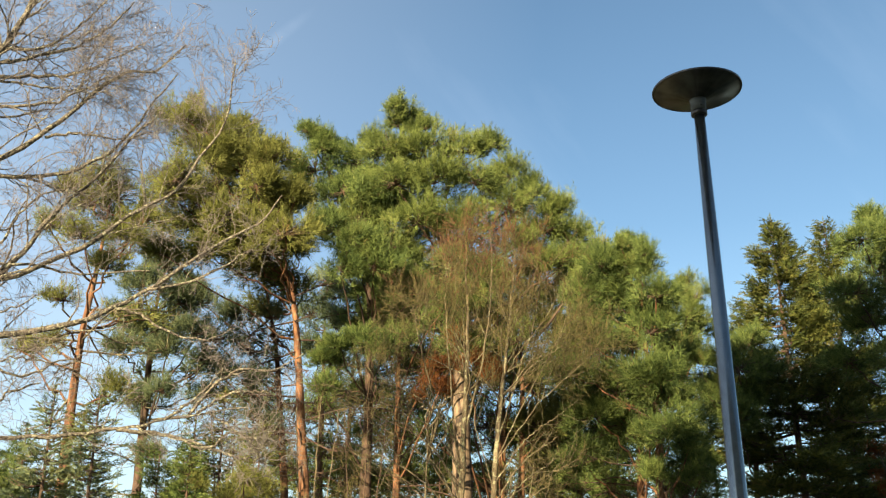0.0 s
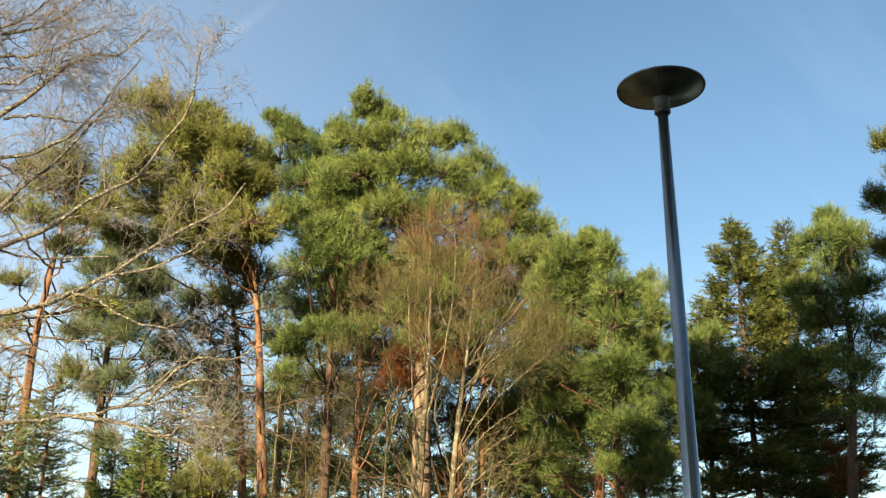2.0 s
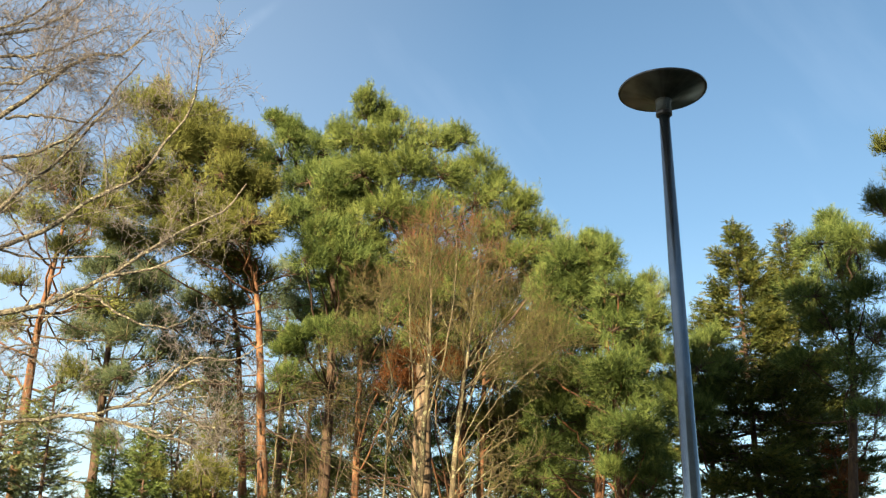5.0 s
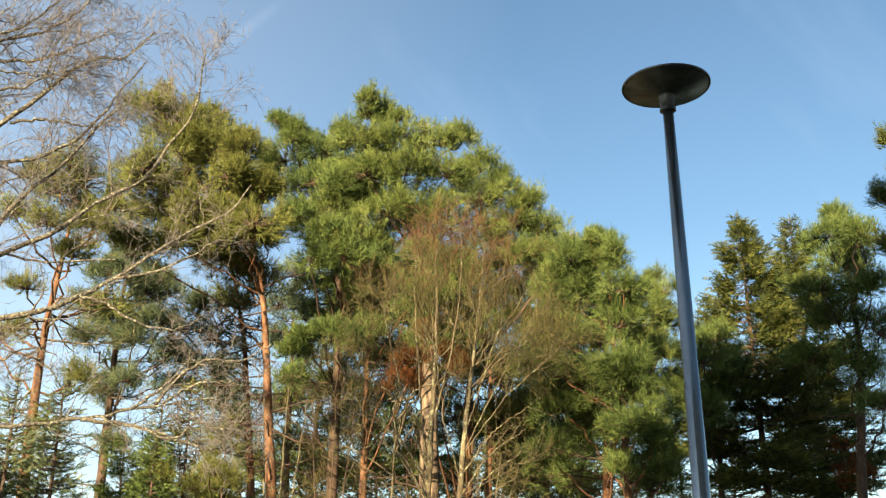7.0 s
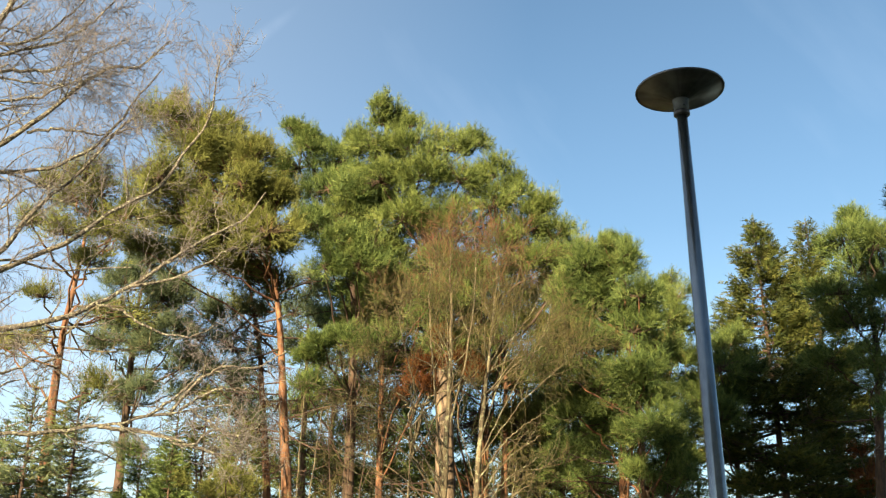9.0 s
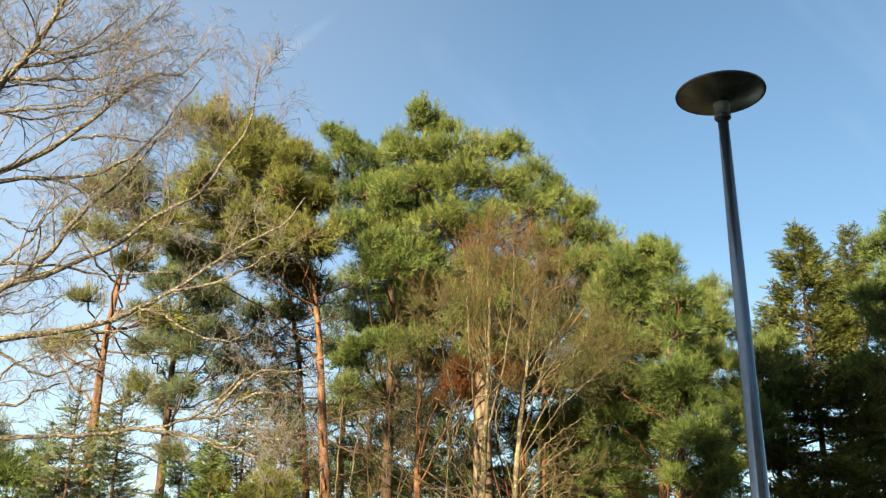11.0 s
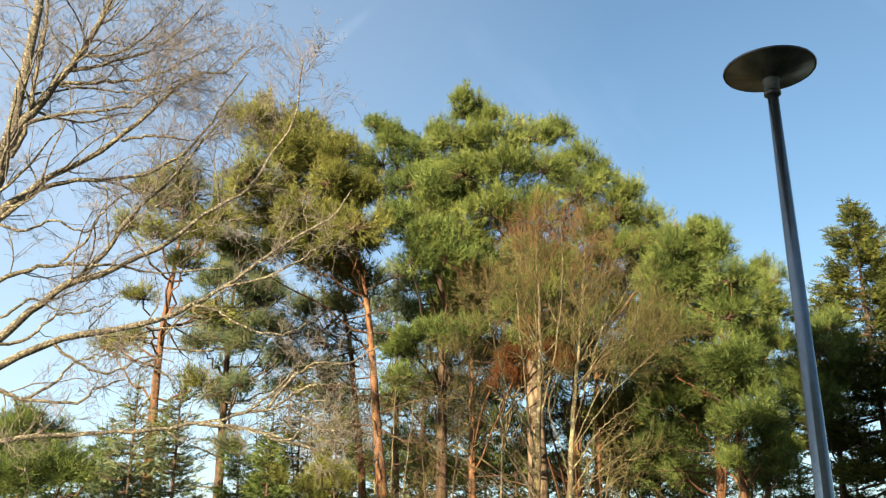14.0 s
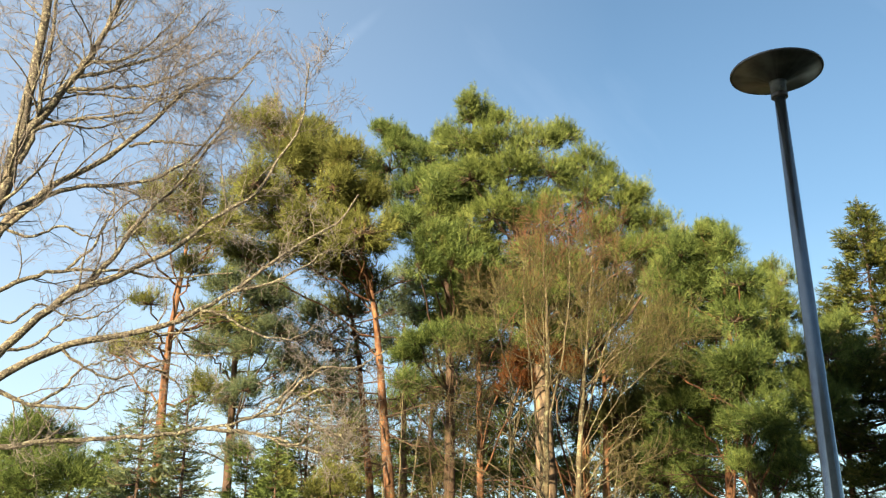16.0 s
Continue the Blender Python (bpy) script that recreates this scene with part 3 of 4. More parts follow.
pine("Scots pine with a deep green crown and upright tips",
     [(-2.35, 29.90, 4.56), (-2.31, 29.90, 8.73), (-2.50, 29.88, 11.75), (-3.83, 29.74, 15.38), (-4.32, 29.68, 16.65)],
     [
        (-4.09, 27.82, 15.60, 0.52), (-3.66, 29.91, 16.26, 0.43), (-4.32, 27.60, 15.77, 0.28), (-3.75, 27.66, 15.17, 0.39), (-4.07, 28.11, 14.64, 0.83), (-3.13, 27.88, 13.82, 1.01), (-2.26, 29.25, 13.63, 1.05), (-3.14, 25.80, 11.67, 0.80), (-2.41, 25.88, 11.16, 0.97), (-1.44, 27.68, 13.15, 0.80), (-1.93, 25.92, 10.65, 0.91), (-2.89, 25.83, 10.56, 0.70), (-1.87, 29.93, 10.97, 0.96), (-2.87, 29.74, 15.65, 0.71), (-2.50, 26.87, 13.17, 0.78), (-1.81, 27.34, 13.96, 0.76), (-4.14, 28.66, 13.99, 0.72), (-3.33, 27.40, 8.27, 0.55), (-2.25, 27.00, 8.59, 0.55), (-2.98, 27.00, 8.64, 0.49), (-3.35, 27.20, 7.40, 0.48), (-1.42, 27.40, 11.21, 0.85), (-0.90, 27.20, 10.26, 0.73)],
     0.21, NEEDLES_GREEN, BARK_PINE_DARK, 12)
pine("Scots pine with a bent orange trunk and olive crown",
     [(-3.85, 27.72, 4.36), (-4.04, 27.70, 6.26), (-4.21, 27.67, 8.25), (-4.41, 27.64, 9.89), (-4.72, 27.59, 11.04), (-5.53, 27.44, 12.49), (-6.29, 27.28, 14.54)],
     [
        (-8.19, 26.67, 15.81, 0.84), (-7.32, 26.89, 15.39, 0.95), (-6.27, 27.03, 15.31, 0.94), (-5.03, 25.66, 13.78, 0.82), (-7.38, 24.53, 12.70, 0.80), (-6.96, 27.26, 13.79, 1.13), (-5.39, 26.63, 12.80, 1.08), (-4.39, 25.02, 11.25, 0.83), (-7.53, 27.00, 12.29, 1.05), (-6.23, 27.55, 11.99, 1.11), (-7.71, 25.06, 10.70, 0.67), (-5.44, 27.21, 11.12, 0.78), (-6.88, 25.76, 13.96, 0.84), (-5.97, 27.11, 14.26, 0.87), (-4.37, 26.21, 12.78, 0.66), (-7.57, 25.50, 15.10, 0.43), (-6.40, 25.80, 14.33, 0.67), (-5.36, 25.60, 13.00, 0.78), (-4.60, 26.00, 12.91, 0.66), (-7.83, 25.50, 12.69, 0.68), (-7.08, 25.80, 12.55, 0.85), (-6.05, 25.40, 11.95, 0.83), (-5.02, 25.60, 11.43, 0.80), (-4.26, 26.50, 11.42, 0.59), (-6.57, 25.60, 10.92, 0.70)],
     0.19, NEEDLES_OLIVE, BARK_PINE, 13, density=0.95, dead=16)
pine("slender Scots pine with an orange trunk and thin crown",
     [(-4.71, 29.62, 4.56), (-5.04, 29.56, 7.64), (-5.27, 29.52, 9.44), (-5.87, 29.41, 11.69), (-6.98, 29.17, 12.81)],
     [
        (-6.47, 29.09, 10.09, 0.79), (-6.80, 27.61, 8.98, 0.71), (-5.84, 28.84, 8.92, 0.69), (-7.54, 28.92, 10.44, 0.59), (-5.33, 28.76, 9.97, 0.58), (-6.55, 28.23, 8.08, 0.64), (-5.98, 28.60, 7.87, 0.71), (-6.85, 28.80, 7.57, 0.61), (-5.41, 28.60, 6.86, 0.60)],
     0.165, NEEDLES_BLUE, BARK_PINE, 14, dead=30, density=0.42, deadwood=BARK_PINE_DARK)
pine("leaning Scots pine with an orange trunk and sparse crown",
     [(-8.60, 22.40, 4.02), (-8.63, 22.39, 5.99), (-8.61, 22.39, 7.66), (-8.52, 22.43, 8.83), (-8.43, 22.46, 10.03), (-8.36, 22.49, 11.76)],
     [
        (-8.36, 21.86, 11.56, 0.65), (-8.15, 22.32, 11.17, 0.68), (-8.96, 20.52, 9.74, 0.42), (-7.92, 20.01, 9.26, 0.55), (-7.58, 21.77, 9.90, 0.56), (-8.26, 20.19, 7.86, 0.32), (-7.41, 22.28, 10.57, 0.57), (-7.70, 21.03, 8.90, 0.48), (-9.34, 22.35, 11.50, 0.42), (-7.65, 22.58, 6.42, 0.46), (-8.68, 22.00, 10.94, 0.50), (-10.79, 24.20, 7.76, 0.51), (-9.90, 23.80, 7.91, 0.34)],
     0.17, NEEDLES_OLIVE, BARK_PINE, 15, density=0.5, dead=20, deadwood=BARK_ALDER)
pine("Scots pine with a dark trunk and ragged sparse crown",
     [(-8.84, 28.66, 4.51), (-8.87, 28.65, 8.41), (-8.83, 28.66, 10.40), (-8.62, 28.73, 12.31)],
     [
        (-9.40, 27.47, 9.71, 0.65), (-9.27, 27.10, 8.56, 0.60), (-7.68, 26.58, 8.36, 0.61), (-8.79, 27.01, 10.40, 0.79), (-7.95, 28.09, 10.21, 0.66), (-7.78, 26.33, 7.20, 0.43), (-7.83, 28.88, 10.91, 0.64), (-9.01, 28.48, 7.41, 0.58), (-7.91, 26.36, 5.48, 0.39), (-8.59, 28.45, 11.64, 0.76), (-7.16, 26.99, 9.00, 0.55), (-9.17, 28.00, 9.28, 0.61), (-6.90, 28.00, 8.42, 0.50)],
     0.19, NEEDLES_BLUE, BARK_PINE_DARK, 16, density=0.7, dead=24, deadwood=BARK_ALDER)
pine("Scots pine with a full green crown down to the ground",
     [(5.84, 26.34, 4.13), (5.80, 26.36, 6.78), (5.62, 26.39, 9.00), (5.52, 26.42, 11.52)],
     [
        (5.37, 26.29, 11.24, 0.33), (4.77, 24.39, 10.74, 0.15), (5.21, 25.48, 11.26, 0.16), (5.39, 24.88, 10.81, 0.15), (5.26, 24.45, 10.43, 0.30), (4.33, 25.13, 10.39, 0.62), (5.11, 25.11, 10.23, 0.76), (3.86, 25.87, 9.87, 0.78), (4.81, 26.08, 9.58, 1.02), (5.47, 23.81, 9.08, 0.52), (5.42, 24.53, 8.32, 0.86), (4.24, 25.79, 8.23, 0.99), (5.46, 24.01, 7.02, 0.96), (4.84, 26.85, 7.21, 1.06), (6.90, 25.90, 7.89, 0.56), (5.56, 23.85, 5.74, 1.03), (3.58, 25.78, 7.47, 0.76), (6.96, 27.11, 5.38, 0.65), (7.05, 29.15, 4.63, 0.86)],
     0.15, NEEDLES_GREEN, BARK_PINE, 17)
pine("green Scots pine filling the edge of the grove",
     [(5.64, 28.43, 4.33), (5.81, 28.40, 7.19), (5.77, 28.40, 9.57)],
     [
        (4.89, 26.62, 10.68, 0.82), (5.90, 26.99, 9.83, 0.77), (4.17, 26.32, 9.26, 0.79), (5.50, 27.56, 8.83, 0.92), (6.83, 27.83, 8.79, 0.75), (5.44, 28.39, 6.62, 0.93), (4.20, 27.01, 6.63, 0.79), (3.72, 26.44, 5.33, 0.68), (6.48, 26.77, 7.01, 0.80), (4.14, 27.79, 11.55, 0.57), (5.38, 24.60, 5.84, 0.49), (6.30, 25.00, 5.47, 0.50), (5.40, 24.80, 4.74, 0.44), (6.51, 25.00, 4.62, 0.42), (5.80, 24.60, 6.70, 0.45), (4.24, 26.00, 8.73, 0.63), (3.54, 26.20, 8.30, 0.63)],
     0.18, NEEDLES_GREEN, BARK_PINE, 30, back=False)
pine("blue-green pine standing behind the grove",
     [(-4.69, 37.70, 5.35), (-4.73, 37.69, 9.27), (-4.79, 37.69, 14.45)],
     [
        (-4.50, 36.27, 13.61, 0.88), (-5.27, 37.10, 12.47, 0.74), (-4.11, 35.97, 11.66, 1.00), (-4.78, 35.31, 10.50, 0.75), (-3.87, 38.00, 10.69, 0.75), (-3.99, 36.81, 13.17, 0.74)],
     0.17, NEEDLES_BLUE, BARK_PINE_DARK, 18, density=0.6, coarse=1.45)
pine("orange-stemmed pine behind the bare tree",
     [(2.58, 32.89, 4.80), (2.72, 32.87, 8.35), (2.72, 32.87, 11.76)],
     [
        (3.23, 31.44, 12.30, 0.95), (4.80, 30.61, 12.56, 0.71), (4.51, 30.66, 11.79, 0.75), (4.67, 32.74, 11.86, 0.92), (2.16, 31.11, 10.44, 0.82), (3.52, 30.36, 9.82, 1.00), (4.51, 30.96, 10.15, 0.82), (3.17, 32.31, 7.28, 0.88), (4.12, 32.39, 7.65, 0.84), (3.78, 31.72, 9.03, 0.83)],
     0.17, NEEDLES_OLIVE, BARK_PINE, 19, density=0.8, coarse=1.45)
pine("dark pine in the shade of the grove",
     [(5.03, 36.64, 5.15), (5.22, 36.62, 8.86), (5.18, 36.62, 11.04)],
     [
        (5.06, 34.83, 8.50, 1.14), (4.06, 35.49, 7.42, 1.15), (5.25, 34.34, 6.82, 1.12), (4.75, 35.59, 5.83, 1.26), (3.36, 35.41, 6.02, 1.14), (5.85, 34.09, 5.45, 1.11), (6.20, 34.11, 7.16, 0.98), (4.61, 36.96, 7.24, 1.05), (0.76, 36.39, 11.09, 1.19), (-0.51, 35.69, 11.82, 1.18), (1.56, 36.21, 9.71, 0.94)],
     0.18, NEEDLES_GREEN, BARK_PINE_DARK, 20, coarse=1.45)
pine("dark shaded pine among the trunks",
     [(2.14, 35.92, 5.11), (2.23, 35.92, 8.77), (1.92, 35.94, 13.19)],
     [
        (-0.55, 35.65, 10.05, 1.05), (-1.34, 35.12, 11.68, 1.04), (0.59, 35.44, 12.62, 1.18), (1.70, 33.60, 10.34, 0.99), (-1.45, 35.19, 5.86, 1.01), (-3.14, 36.10, 5.78, 1.04), (-0.60, 34.61, 7.35, 0.89), (0.56, 26.98, 8.63, 0.71), (1.65, 27.94, 10.43, 0.67), (0.02, 26.99, 9.32, 0.64), (2.16, 26.90, 8.74, 0.64)],
     0.17, NEEDLES_GREEN, BARK_PINE, 21, density=0.8, dead=20, coarse=1.45)
pine("dark dense pine at the back of the grove",
     [(-4.02, 40.79, 5.65), (-3.91, 40.80, 9.87), (-3.79, 40.81, 13.38)],
     [
        (-3.92, 39.62, 9.87, 1.29), (-2.48, 38.99, 7.88, 1.38), (-4.67, 38.30, 7.14, 1.24), (-5.62, 40.06, 9.28, 1.18), (-3.30, 40.61, 6.31, 1.56), (-1.60, 39.95, 9.19, 1.29), (-6.00, 39.78, 6.69, 1.16), (-6.93, 38.26, 7.61, 1.00), (-7.64, 39.26, 9.64, 0.93), (-2.22, 38.83, 10.61, 1.14)],
     0.18, NEEDLES_GREEN, BARK_PINE_DARK, 26, density=0.7, coarse=1.45)
pine("dark dense pine at the back of the grove",
     [(4.14, 39.77, 5.47), (4.19, 39.77, 9.51), (3.95, 39.79, 12.88)],
     [
        (3.53, 39.25, 10.58, 1.28), (4.89, 37.98, 9.36, 1.24), (1.76, 37.70, 8.26, 1.34), (3.47, 38.17, 7.44, 1.35), (6.17, 39.61, 8.98, 1.29), (6.60, 39.12, 7.10, 1.27), (0.26, 37.42, 9.11, 1.21), (-0.25, 37.96, 6.60, 1.34), (1.67, 38.20, 5.97, 1.34), (4.86, 39.83, 6.12, 1.54)],
     0.18, NEEDLES_GREEN, BARK_PINE_DARK, 27, density=0.7, coarse=1.45)
pine("low young pine with bright green foliage",
     [(-8.89, 17.91, -0.10), (-9.10, 17.80, 3.24), (-9.23, 17.74, 4.59)],
     [
        (-9.22, 17.60, 4.62, 0.46), (-8.79, 17.92, 4.34, 0.51), (-9.35, 17.25, 4.10, 0.57), (-7.49, 15.80, 3.50, 0.56), (-7.98, 15.62, 3.49, 0.56), (-8.79, 16.11, 3.37, 0.53), (-8.15, 18.19, 3.63, 0.46)],
     0.07, NEEDLES_GREEN, BARK_PINE_DARK, 28, density=0.6, dead=0, back=False, coarse=0.72)
pine("low young pine with bright green foliage",
     [(-4.77, 24.53, 2.45), (-4.85, 24.52, 3.79), (-4.92, 24.50, 5.17)],
     [
        (-4.42, 22.10, 4.25, 0.32), (-4.20, 23.49, 4.19, 0.37), (-5.80, 23.18, 4.25, 0.31), (-4.86, 22.64, 3.90, 0.33)],
     0.07, NEEDLES_OLIVE, BARK_PINE_DARK, 29, density=0.55, dead=0, back=False, coarse=0.75)
pine("young pine tip rising behind the crowns",
     [(8.52, 34.96, 4.95), (8.94, 34.86, 9.65), (9.18, 34.79, 13.04)],
     [
        (8.77, 33.31, 12.60, 0.41), (8.91, 32.77, 11.85, 0.56), (8.49, 32.55, 11.09, 0.67), (9.30, 34.03, 10.98, 0.70), (8.36, 33.70, 10.20, 0.77)],
     0.13, NEEDLES_YELLOW, BARK_PINE, 22, dead=0)
pine("dense dark green pine at the edge of the grove",
     [(11.73, 25.44, 4.18), (12.11, 25.26, 7.74), (12.13, 25.25, 9.99), (12.08, 25.27, 12.03)],
     [
        (11.79, 24.76, 11.72, 0.28), (11.85, 24.56, 11.31, 0.40), (11.45, 23.10, 10.45, 0.45), (10.77, 23.38, 10.45, 0.55), (12.21, 24.42, 10.70, 0.69), (11.98, 25.18, 10.33, 0.89), (10.61, 23.73, 9.16, 0.72), (11.66, 23.29, 9.04, 0.77), (11.52, 24.96, 8.68, 0.99), (12.09, 23.89, 8.02, 0.84), (10.48, 24.46, 7.53, 0.73), (11.42, 23.83, 7.17, 0.82), (11.40, 22.92, 5.93, 0.63)],
     0.17, NEEDLES_GREEN, BARK_PINE_DARK, 23, density=0.78, back=False)
pine("tall pine with dark ragged boughs",
     [(11.85, 20.88, 3.74), (12.26, 20.65, 7.18), (12.82, 20.30, 12.69)],
     [
        (11.13, 19.40, 11.34, 0.34), (11.89, 19.20, 12.23, 0.44), (11.28, 20.13, 10.20, 0.41), (12.01, 19.47, 10.94, 0.53), (11.37, 20.04, 8.96, 0.37), (12.06, 19.66, 9.51, 0.59), (11.89, 20.79, 8.01, 0.47), (11.84, 18.14, 10.19, 0.53), (12.43, 20.02, 8.31, 0.59), (12.93, 19.97, 13.58, 0.51), (10.47, 19.60, 9.97, 0.30), (10.87, 19.60, 11.44, 0.29), (10.72, 19.80, 8.94, 0.30), (11.14, 19.80, 10.83, 0.26)],
     0.19, NEEDLES_SPRUCE, BARK_PINE_DARK, 24, density=0.7)
pine("bushy pine catching light beside the lamp post",
     [(9.04, 28.61, 4.46), (9.22, 28.56, 7.43), (9.31, 28.53, 9.17)],
     [
        (8.64, 26.50, 8.55, 0.62), (8.15, 26.17, 7.73, 0.68), (9.00, 26.55, 7.83, 0.62), (8.63, 27.14, 7.14, 0.74), (7.90, 26.25, 6.32, 0.71), (7.44, 26.96, 7.08, 0.72)],
     0.14, NEEDLES_GREEN, BARK_PINE_DARK, 25)
pine("young tree holding rust-brown dry leaves",
     [(-0.56, 26.98, 2.51), (-0.48, 26.98, 4.55), (-0.36, 26.99, 7.03)],
     [
        (-0.33, 25.21, 7.15, 0.20), (1.16, 27.00, 7.69, 0.16), (-0.72, 26.75, 7.07, 0.16), (0.11, 25.24, 6.91, 0.15), (0.27, 24.00, 7.30, 0.31), (0.89, 24.00, 7.44, 0.26), (-0.03, 24.00, 6.72, 0.25), (1.25, 24.00, 7.12, 0.23), (0.41, 24.20, 8.01, 0.26), (-0.20, 24.00, 7.23, 0.26)],
     0.05, LEAF_DRY, BARK_ALDER, 91, name="young_tree", dead=0, back=False, density=0.45)
pine("small shrub with orange autumn leaves",
     [(12.47, 28.39, 2.60), (12.66, 28.31, 4.15), (12.82, 28.24, 5.43)],
     [
        (12.43, 27.47, 5.04, 0.42), (11.65, 26.15, 5.44, 0.22), (12.44, 26.67, 4.76, 0.26), (12.03, 26.80, 4.50, 0.41)],
     0.04, LEAF_DRY, BARK_ALDER, 92, name="autumn_shrub", dead=0, back=False, density=0.45)
spruce("dark young spruce between the pine trunks", 6.29, 36.45, 8.38, 2.00, 1290, density=0.2, start=0.25, size=1.6)
spruce("dark young spruce between the pine trunks", -3.24, 32.83, 6.44, 1.30, 820, density=0.2, start=0.25, size=1.6)
spruce("dark young spruce between the pine trunks", -1.68, 33.95, 6.48, 1.30, 905, density=0.2, start=0.25, size=1.6)
spruce("dark young spruce between the pine trunks", -0.11, 32.99, 6.41, 1.40, 985, density=0.2, start=0.25, size=1.6)
spruce("dark young spruce between the pine trunks", -4.69, 33.66, 6.10, 1.20, 750, density=0.2, start=0.25, size=1.6)
spruce("dark young spruce between the pine trunks", 9.29, 33.73, 8.39, 1.80, 1470, density=0.2, start=0.25, size=1.6)
spruce("dark young spruce between the pine trunks", -8.48, 39.08, 7.99, 1.80, 620, density=0.2, start=0.25, size=1.6)
spruce("dark young spruce between the pine trunks", -10.87, 42.63, 10.38, 1.80, 560, density=0.2, start=0.25, size=1.6)
spruce("dark young spruce between the pine trunks", 14.10, 34.22, 8.39, 1.70, 1325, density=0.16, start=0.2, size=1.6)
spruce("dark young spruce between the pine trunks", 11.90, 36.10, 8.60, 1.60, 1326, density=0.16, start=0.2, size=1.6)
spruce("broad dark spruce closing the grove behind", -8.33, 49.29, 9.05, 2.40, 120, density=0.16, start=0.1, size=2.2)
spruce("broad dark spruce closing the grove behind", -6.60, 51.57, 10.26, 2.60, 121, density=0.16, start=0.1, size=2.2)
spruce("broad dark spruce closing the grove behind", -3.88, 47.83, 10.44, 2.60, 122, density=0.16, start=0.1, size=2.2)
spruce("broad dark spruce closing the grove behind", -1.69, 49.96, 11.67, 2.80, 123, density=0.16, start=0.1, size=2.2)
spruce("broad dark spruce closing the grove behind", 0.59, 46.98, 10.48, 2.80, 124, density=0.16, start=0.1, size=2.2)
spruce("broad dark spruce closing the grove behind", 2.90, 49.90, 10.41, 2.80, 125, density=0.16, start=0.1, size=2.2)
spruce("broad dark spruce closing the grove behind", 5.03, 47.72, 11.09, 2.80, 126, density=0.16, start=0.1, size=2.2)
spruce("broad dark spruce closing the grove behind", 7.51, 49.42, 11.96, 3.00, 127, density=0.16, start=0.1, size=2.2)
spruce("broad dark spruce closing the grove behind", 9.35, 47.07, 11.98, 3.00, 128, density=0.16, start=0.1, size=2.2)
spruce("tall pointed green spruce", 10.27, 28.20, 13.05, 3.00, 31, start=0.29, density=1.7, size=1.4, power=0.92)
spruce("slim pointed spruce behind its neighbour", 13.62, 32.25, 14.59, 2.50, 32, start=0.36, density=1.4, size=1.4, power=0.92)
spruce("young spruce with light green foliage", -9.24, 17.73, 5.07, 1.20, 35, needles=NEEDLES_GREEN)
spruce("young spruce with light green foliage", -10.13, 18.39, 4.98, 1.20, 36, needles=NEEDLES_OLIVE)
spruce("thin young spruce with pale sparse boughs", -7.12, 17.61, 5.38, 1.00, 37, needles=NEEDLES_BLUE, density=0.7, size=0.85)
spruce("thin young spruce with pale sparse boughs", -6.72, 18.83, 5.51, 1.00, 38, needles=NEEDLES_BLUE, density=0.7, size=0.85)
spruce("thin young spruce with pale sparse boughs", -7.98, 21.56, 5.63, 1.20, 42, needles=NEEDLES_OLIVE, density=1.1)
spruce("thin young spruce with pale sparse boughs", -8.65, 20.22, 5.10, 1.20, 43, needles=NEEDLES_GREEN, density=1.1)
spruce("small bushy dark green spruce", -6.93, 24.01, 5.27, 1.00, 44, needles=NEEDLES_GREEN, density=1.3)
spruce("small bushy dark green spruce", -6.45, 25.18, 5.73, 1.00, 39, needles=NEEDLES_GREEN)
spruce("small bushy dark green spruce", -4.92, 25.52, 5.32, 1.30, 40, needles=NEEDLES_GREEN)
spruce("small bushy dark green spruce", -9.27, 19.94, 4.58, 1.20, 41, needles=NEEDLES_GREEN)
spruce("small bushy olive-green spruce among thin stems", -4.57, 24.40, 5.87, 1.25, 47, needles=NEEDLES_OLIVE, density=1.3)
spruce("small bushy olive-green spruce among thin stems", -6.07, 26.80, 7.32, 1.30, 48, needles=NEEDLES_OLIVE, density=0.8)
spruce("small bushy dark green spruce", -5.98, 23.20, 5.26, 0.90, 49, needles=NEEDLES_GREEN, density=1.2)
ALDER = ((15, 1.6, 0.10, 0.11, 0.3), (9, 0.85, 0.18, 0.14), (5, 0.42, 0.22, 0.2))
ALDER_STEM = ((20, 1.7, 0.08, 0.11, 0.48), (9, 0.85, 0.18, 0.14), (5, 0.42, 0.22, 0.2))
ALDER_LOW = ((14, 1.6, 0.05, 0.16), (8, 0.8, 0.1, 0.2), (5, 0.35, 0.1, 0.25))
ALDER_ARCH = ((9, 1.1, 0.1, 0.12), (4, 0.5, 0.1, 0.2))
ALDER_SWEEP = ((9, 1.0, 0.06, 0.12), (4, 0.45, 0.08, 0.16))
# fine branches sweeping out on both sides of the lower stem
ALDER_LOW_LIMBS = [[(0.37 + 0.02 * k, 21.9, 2.35 + 0.42 * k), (-0.35 - 0.05 * (k % 3), 21.5 - 0.2 * (k % 2), 3.35 + 0.42 * k),
                    (-1.15 - 0.2 * (k % 3), 21.2 - 0.3 * (k % 2), 4.05 + 0.36 * k), (-2.0 - 0.3 * (k % 3), 21.0 - 0.3 * (k % 2), 4.55 + 0.32 * k)] for k in range(7)]
ALDER_LOW_LIMBS += [[(1.10 + 0.03 * k, 21.9, 2.9 + 0.45 * k), (1.6 + 0.08 * k, 21.6, 3.6 + 0.5 * k), (2.3 + 0.1 * k, 21.3, 4.1 + 0.5 * k)] for k in range(4)]
